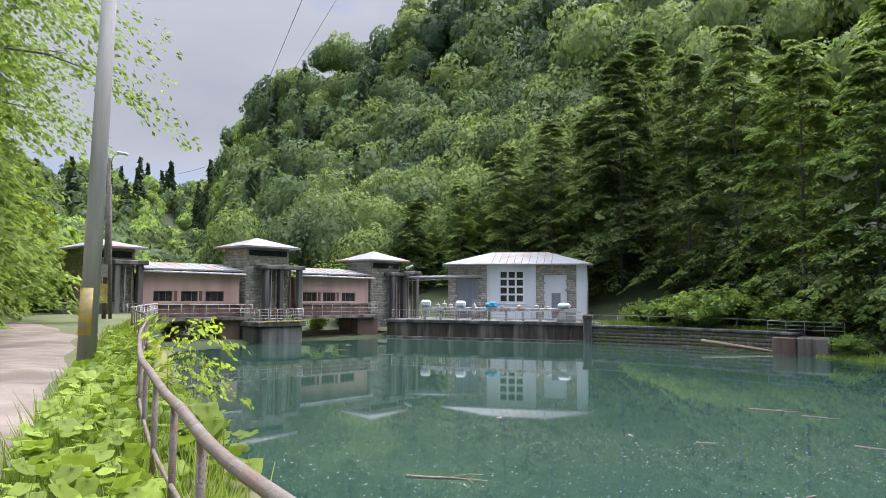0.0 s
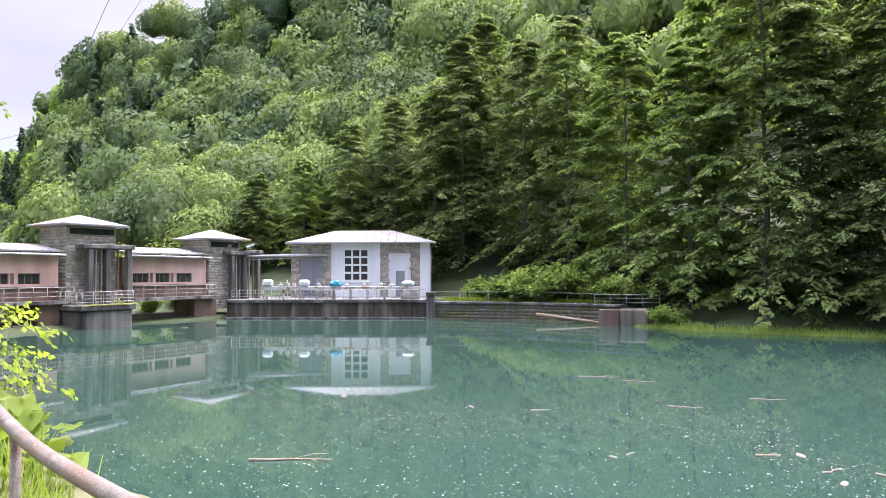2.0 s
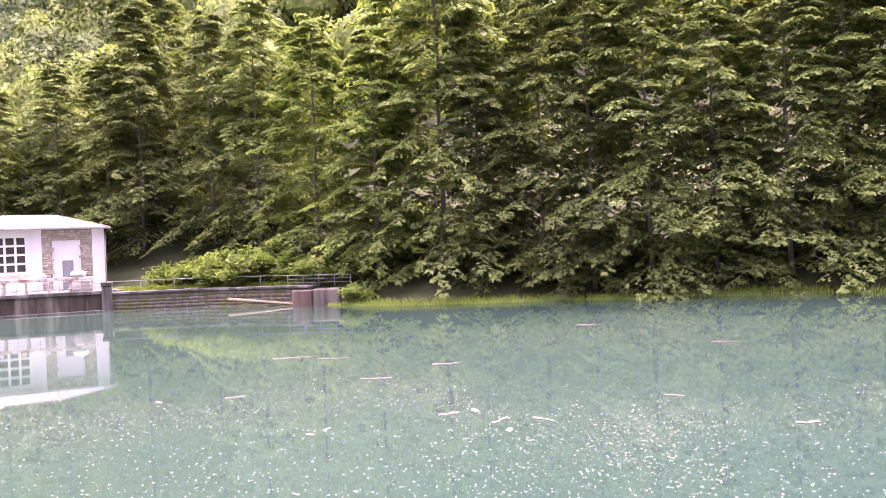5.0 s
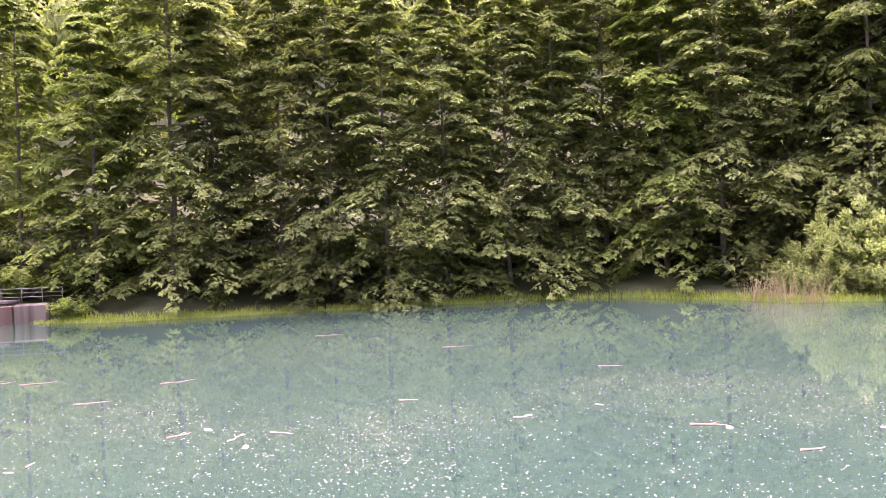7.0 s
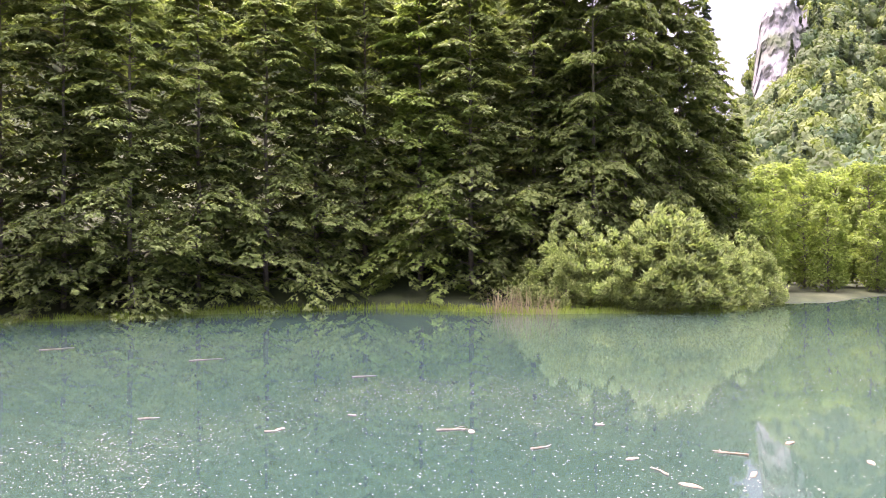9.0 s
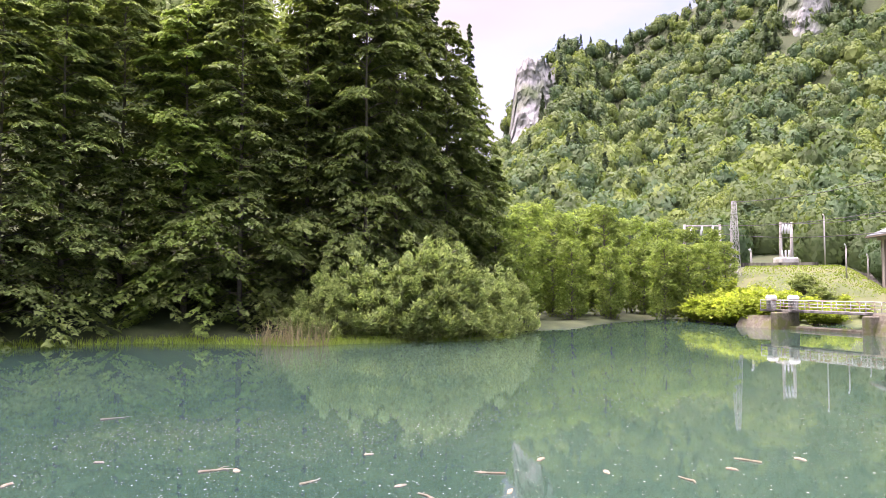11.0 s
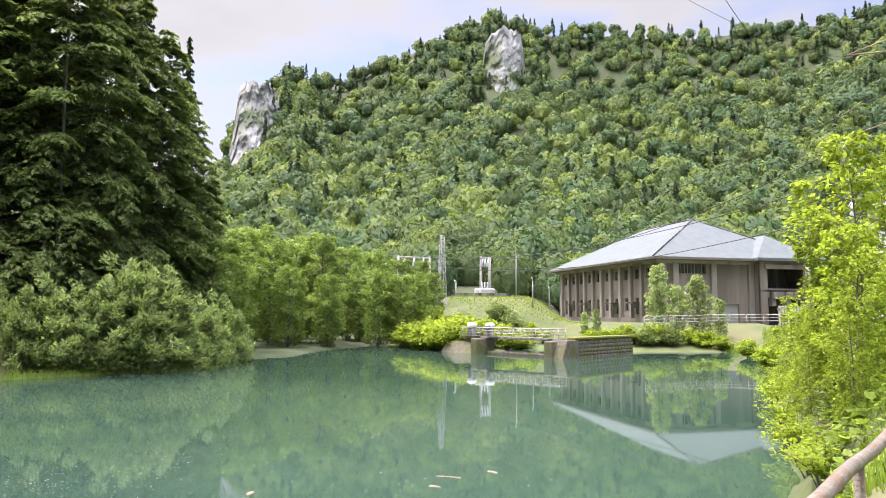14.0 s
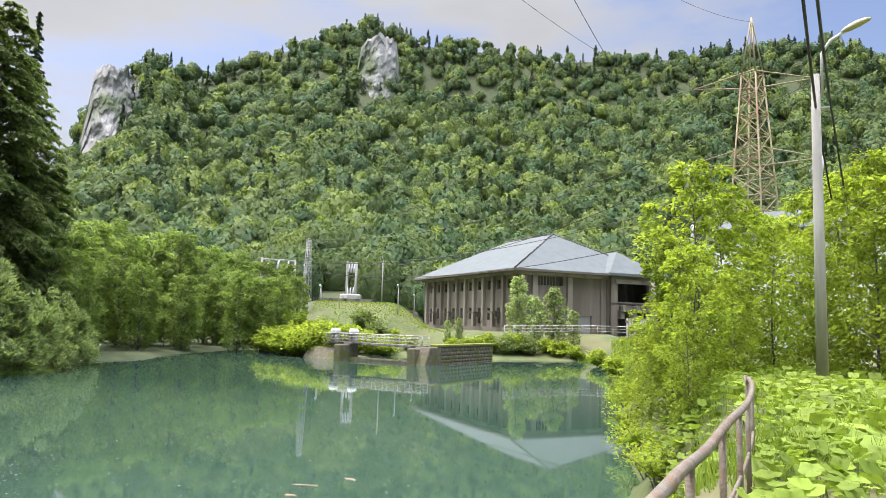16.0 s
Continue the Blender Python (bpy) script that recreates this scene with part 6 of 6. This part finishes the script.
# alders in the valley mouth
crown, limbs = leafy_crown(401, 13, 3.7, 0.8, 72, 95, 0.34)
alder = make_tree("alder", "fresh green alder at the head of the lake", "tree", crown, limbs, 13, 0.16, M_BRIGHT, "alders at the lake head")
plant(alder, [(-101, 92, 1.1), (-103, 98, 1.05), (-105, 104, 1.1), (-107, 102, 1.15), (-109, 112, 1.1), (-111, 118, 1.1), (-100, 84, 0.95), (-104.5, 90, 0.75), (-107.5, 94, 0.7), (-113, 128, 1.0), (-110, 108, 0.75), (-102, 110, 1.3), (-106, 120, 1.3), (-115, 132, 0.7), (-98.5, 78, 0.9), (-114.3, 106, 0.8), (-115.8, 112, 0.65), (-113.2, 100, 0.75), (-111.5, 100, 0.8)], 4)
# shrubs by the weir and canal
plant(shrub(304, 1.7, 2.6, 2400, 0.3, M_FRESH, "weir_bush", "sunlit bright bush on the weir bank", "weir bushes"),
      [(-114.0, 96, 1.5), (-115.0, 91, 1.38), (-116.8, 88, 1.5), (-118.2, 87.5, 1.25), (-120.3, 93, 1.0), (-122.2, 94, 0.8), (-113.4, 103, 1.75), (-115.4, 110, 1.88), (-128.4, 92, 0.9), (-133.0, 98, 1.1), (-136.6, 97, 1.0), (-116.0, 92, 1.12), (-119.4, 89, 1.0), (-122.8, 96, 0.9), (-124.8, 99, 0.8), (-117.8, 101, 1.5), (-117.5, 90, 1.38), (-118.5, 95, 1.5), (-116.5, 97, 1.62), (-115.6, 101, 1.38), (-120.0, 97, 1.1), (-121.4, 100, 1.0), (-123.6, 102, 0.9), (-126.5, 84, 0.7), (-129.8, 94, 1.0), (-131.0, 96, 1.1), (-135.5, 99, 0.9), (-137.8, 96, 0.8), (-139.6, 84, 0.9), (-114.6, 108, 1.38), (-140.8, 70, 0.8), (-116.6, 88, 1.5), (-117.9, 87, 1.38), (-119.0, 89, 1.5), (-120.3, 91, 1.1), (-121.8, 93, 1.0), (-118.4, 91, 1.75), (-116.0, 92, 1.62), (-123.0, 98, 0.9), (-119.8, 96, 1.5)], 5)
plant(shrub(305, 2.0, 3.0, 2600, 0.3, M_BEECH, "dark_bush", "dark green rounded bush by the canal", "dark bushes"),
      [(-122.2, 103, 1.0), (-121.0, 106, 1.0), (-132.5, 96, 1.0), (-134.2, 97, 0.9), (-127.8, 101, 0.5)], 6)
birch, limbs = leafy_crown(402, 8.6, 1.9, 0.9, 56, 90, 0.24, full=1.3)
birch = make_tree("birch", "slender pale green birch before the power house", "tree", birch, limbs, 8.8, 0.1, M_WILLOW, "birches by the power house", 0.03)
plant(birch, [(-133.2, 104, 1.0), (-136.1, 100, 1.02), (-134.6, 102, 0.75), (-137.6, 103, 0.6), (-128.6, 100, 0.4), (-127.7, 101, 0.4)], 7)
# bushes and small trees on the near bank
crown, limbs = leafy_crown(403, 7.6, 2.1, 0.3, 72, 80, 0.175, 4, 0.35, 0.4, 0.9)
ash = make_tree("field_maple", "young field maple with bright sunlit leaves on the bank", "tree", crown, limbs, 7.6, 0.06, M_FRESH, "bank maples", 0.02, spread=0.5)
plant(ash, [(-146.6, 25, 1.0), (-145.0, 26, 0.76), (-148.4, 27, 0.84), (-146.6, 21, 0.61), (-152.0, 28, 0.76), (-155.2, 31, 0.95), (-158.3, 28, 1.03), (-161.5, 27, 1.06), (-143.4, 29, 0.53), (-150.4, 33, 0.91), (-165, 26, 1.06), (-146.0, 19, 0.38), (-157, 35, 1.14), (-149.2, 23, 0.46), (-160, 34, 1.14), (-153.6, 36, 1.03), (-142.4, 36, 0.53), (34.0, 44, 1.0), (31.6, 58, 1.15), (35.5, 36, 0.85), (29.8, 68, 1.2)], 8)
sap, limbs = beech_crown(306, 2.1, 0.5, 1.0, 16, 3, 9, 0.10, corners=4, spray=0.2)
sap = make_tree("hornbeam_sapling", "young hornbeam with layered sprays leaning over the water", "tree", sap, limbs, 2.1, 0.02, M_FRESH, "bank saplings", 0.008)
plant(sap, [(19.3, 10.4, 1.0), (20.4, 11.2, 0.85)], 9, -0.5)
plant(shrub(307, 0.9, 1.0, 900, 0.12, M_FRESH, "bank_bush", "low leafy bush on the steep bank", "bank bushes"),
      [(-144.2, 15, 0.9), (-144.0, 18, 1.0), (-146.0, 14, 0.9), (-143.4, 22, 1.2), (-142.4, 27, 1.2), (-141.8, 34, 1.4), (-141.6, 42, 1.5), (-141.4, 52, 1.6), (-147, 12, 0.8)], 10)
# sunlit trees on the road side
maple, limbs = beech_crown(404, 15, 4.6, 2.4, 62, 8, 34, 0.29)
maple = make_tree("roadside_beech", "big sunlit beech with bright leaves beside the road", "tree", maple, limbs, 15, 0.22, M_BRIGHT, "roadside beeches", spread=0.9)
plant(maple, [(47, 28, 1.2), (39.0, 39, 1.15), (41.0, 31, 1.05), (35.8, 46, 1.2), (34.6, 60, 1.1), (33.6, 74, 1.0), (31.5, 92, 1.1), (36.5, 70, 1.2)], 11)
tall_beech, limbs = beech_crown(405, 17, 5.0, 7.6, 44, 8, 50, 0.18, corners=4, rising=0.35)
tall_beech = make_tree("roadside_beech", "high-crowned beech with sunlit branches over the dirt road", "tree", tall_beech, limbs, 17, 0.24, M_BRIGHT, "roadside beeches", spread=0.9)
plant(tall_beech, [(41.0, 21, 1.0), (37.5, 24, 1.0), (37.0, 33, 1.1)], 14)



# ---- flotsam on the water ----
rng = np.random.default_rng(21)
n = 190000
az = rng.uniform(-128, 18, n)
d = 11 + 50 * rng.uniform(0, 1, n) ** 1.3
band = 24 + 4 * np.sin(np.radians(az * 2.6 + 40)) + 2.2 * np.sin(np.radians(az * 9))
drift = 0.5 + 0.5 * wave(-np.sin(np.radians(az)) * d, np.cos(np.radians(az)) * d, 2.3)
dense = np.exp(-((d - band) / 3.2) ** 2) * (0.25 + 0.75 * drift) + 0.16 * (d < band + 2) + 0.05
keep = rng.uniform(0, 1, n) < dense * np.where(az < -100, 0.5, 1)
x, y = -np.sin(np.radians(az)) * d, np.cos(np.radians(az)) * d
keep &= shore(x, y) < -0.7
x, y = x[keep], y[keep]
m_ = len(x)
r = 0.011 + 0.030 * rng.uniform(0, 1, m_) ** 3.5
a = rng.uniform(0, 6.283, m_)
e = rng.uniform(0.2, 0.8, m_)
u = np.stack([np.cos(a) * r, np.sin(a) * r, 0 * a], 1)
v = np.stack([-np.sin(a) * r * e, np.cos(a) * r * e, 0 * a], 1)
c = np.stack([x, y, np.full(m_, 0.008)], 1)
tagged(mesh_part("flotsam", quads_mesh("flotsam", np.stack([c - u, c - v, c + u, c + v], 1)), M_FOAM), "pale specks of bark and foam floating on the water", "flotsam", kind="stuff")


def stick(x, y, length, turn, seed, forked):
    r = np.random.default_rng(seed)
    t = thing("drift_stick", "pale bare stick floating on the water", "stick", pose(x, y, 0.01, 0, 0, turn), "drift sticks")
    pts = [(length * (k - 0.5), r.normal(0, 0.03) * length, 0.01) for k in np.linspace(0, 1, 5)]
    tubed("stem", pts, 0.022 + 0.008 * length, M_WOOD, t, sides=6, end_radius=0.008)
    if forked:
        p = pts[2]
        tubed("twig", [p, (p[0] + 0.25 * length, p[1] + 0.2 * length, 0.03), (p[0] + 0.4 * length, p[1] + 0.22 * length, 0.02)], 0.014, M_WOOD, t, sides=5, end_radius=0.005)
        tubed("twig", [pts[3], (pts[3][0] + 0.1 * length, pts[3][1] - 0.18 * length, 0.02)], 0.012, M_WOOD, t, sides=5, end_radius=0.005)


def bark(x, y, size, turn, seed):
    r = np.random.default_rng(seed)
    bm = bmesh.new()
    ring = [bm.verts.new((size * (0.6 + 0.4 * r.uniform()) * math.cos(k * 0.698), 0.4 * size * (0.5 + 0.5 * r.uniform()) * math.sin(k * 0.698), 0.0)) for k in range(9)]
    f = bm.faces.new(ring)
    g = bmesh.ops.extrude_face_region(bm, geom=[f])
    for w in g["geom"]:
        if isinstance(w, bmesh.types.BMVert):
            w.co.z += 0.025
            w.co.xy *= 0.85
    bmesh.ops.transform(bm, matrix=pose(x, y, 0.004, 0, 0, turn), verts=bm.verts)
    bmesh.ops.recalc_face_normals(bm, faces=bm.faces)
    tagged(part("bark_piece", bm, M_WOOD), "flat piece of pale bark floating on the water", "bark", "floating bark pieces")


for k, (az, d, L, turn, fork) in enumerate(((-0.4, 18.0, 2.9, -10, True), (-24.5, 32, 2.6, -20, True), (-27.5, 31, 1.8, -30, False), (-40.6, 18.6, 1.0, 20, True), (-44.0, 18.6, 0.9, -75, False), (-30.8, 25.5, 1.6, -40, False),
                                            (-36.6, 28.0, 1.8, -20, False), (-62.8, 19.0, 0.5, -60, False), (-77.0, 18.6, 1.2, -70, True), (-93.0, 15.6, 0.8, 30, True), (-26.8, 18.6, 0.5, 30, False), (-54.0, 21.6, 0.8, -60, False),
                                            (-117.1, 20.3, 1.0, 40, True), (-112.9, 17.8, 0.8, 20, False), (-84.0, 17.0, 0.9, -40, False), (-98.0, 17.5, 1.1, 70, True), (4.5, 55.0, 1.6, 10, False), (8.0, 60.0, 2.0, -10, False),
                                            (1.0, 48.0, 1.4, 30, False), (-70.0, 27.0, 1.3, -60, False), (-58.0, 33.0, 2.0, -50, False), (-48.0, 40.0, 2.2, -40, False), (-36.5, 19.5, 0.9, -15, True), (-20.0, 24.0, 0.9, -10, False))):
    v = bear(az, d)
    stick(v.x, v.y, L * 0.7, turn, k, fork)
for k, (az, d, s) in enumerate(((7.4, 65.7, 0.45), (-41.3, 17.6, 0.22), (-38.6, 19.8, 0.25), (-25.5, 18.2, 0.16), (-63.5, 19.2, 0.22), (-78.5, 18.4, 0.25), (-95.2, 14.8, 0.28), (-88.5, 19.5, 0.2), (-102.0, 19.0, 0.25), (-107.0, 18.0, 0.2), (-116.0, 19.2, 0.22), (-69.0, 20.5, 0.18), (-91.0, 16.4, 0.2), (-99.6, 16.0, 0.24), (-120.5, 21.0, 0.22), (-4.5, 27.0, 0.22), (-14.5, 24.5, 0.22))):
    v = bear(az, d)
    bark(v.x, v.y, s, 40 * k, k + 60)
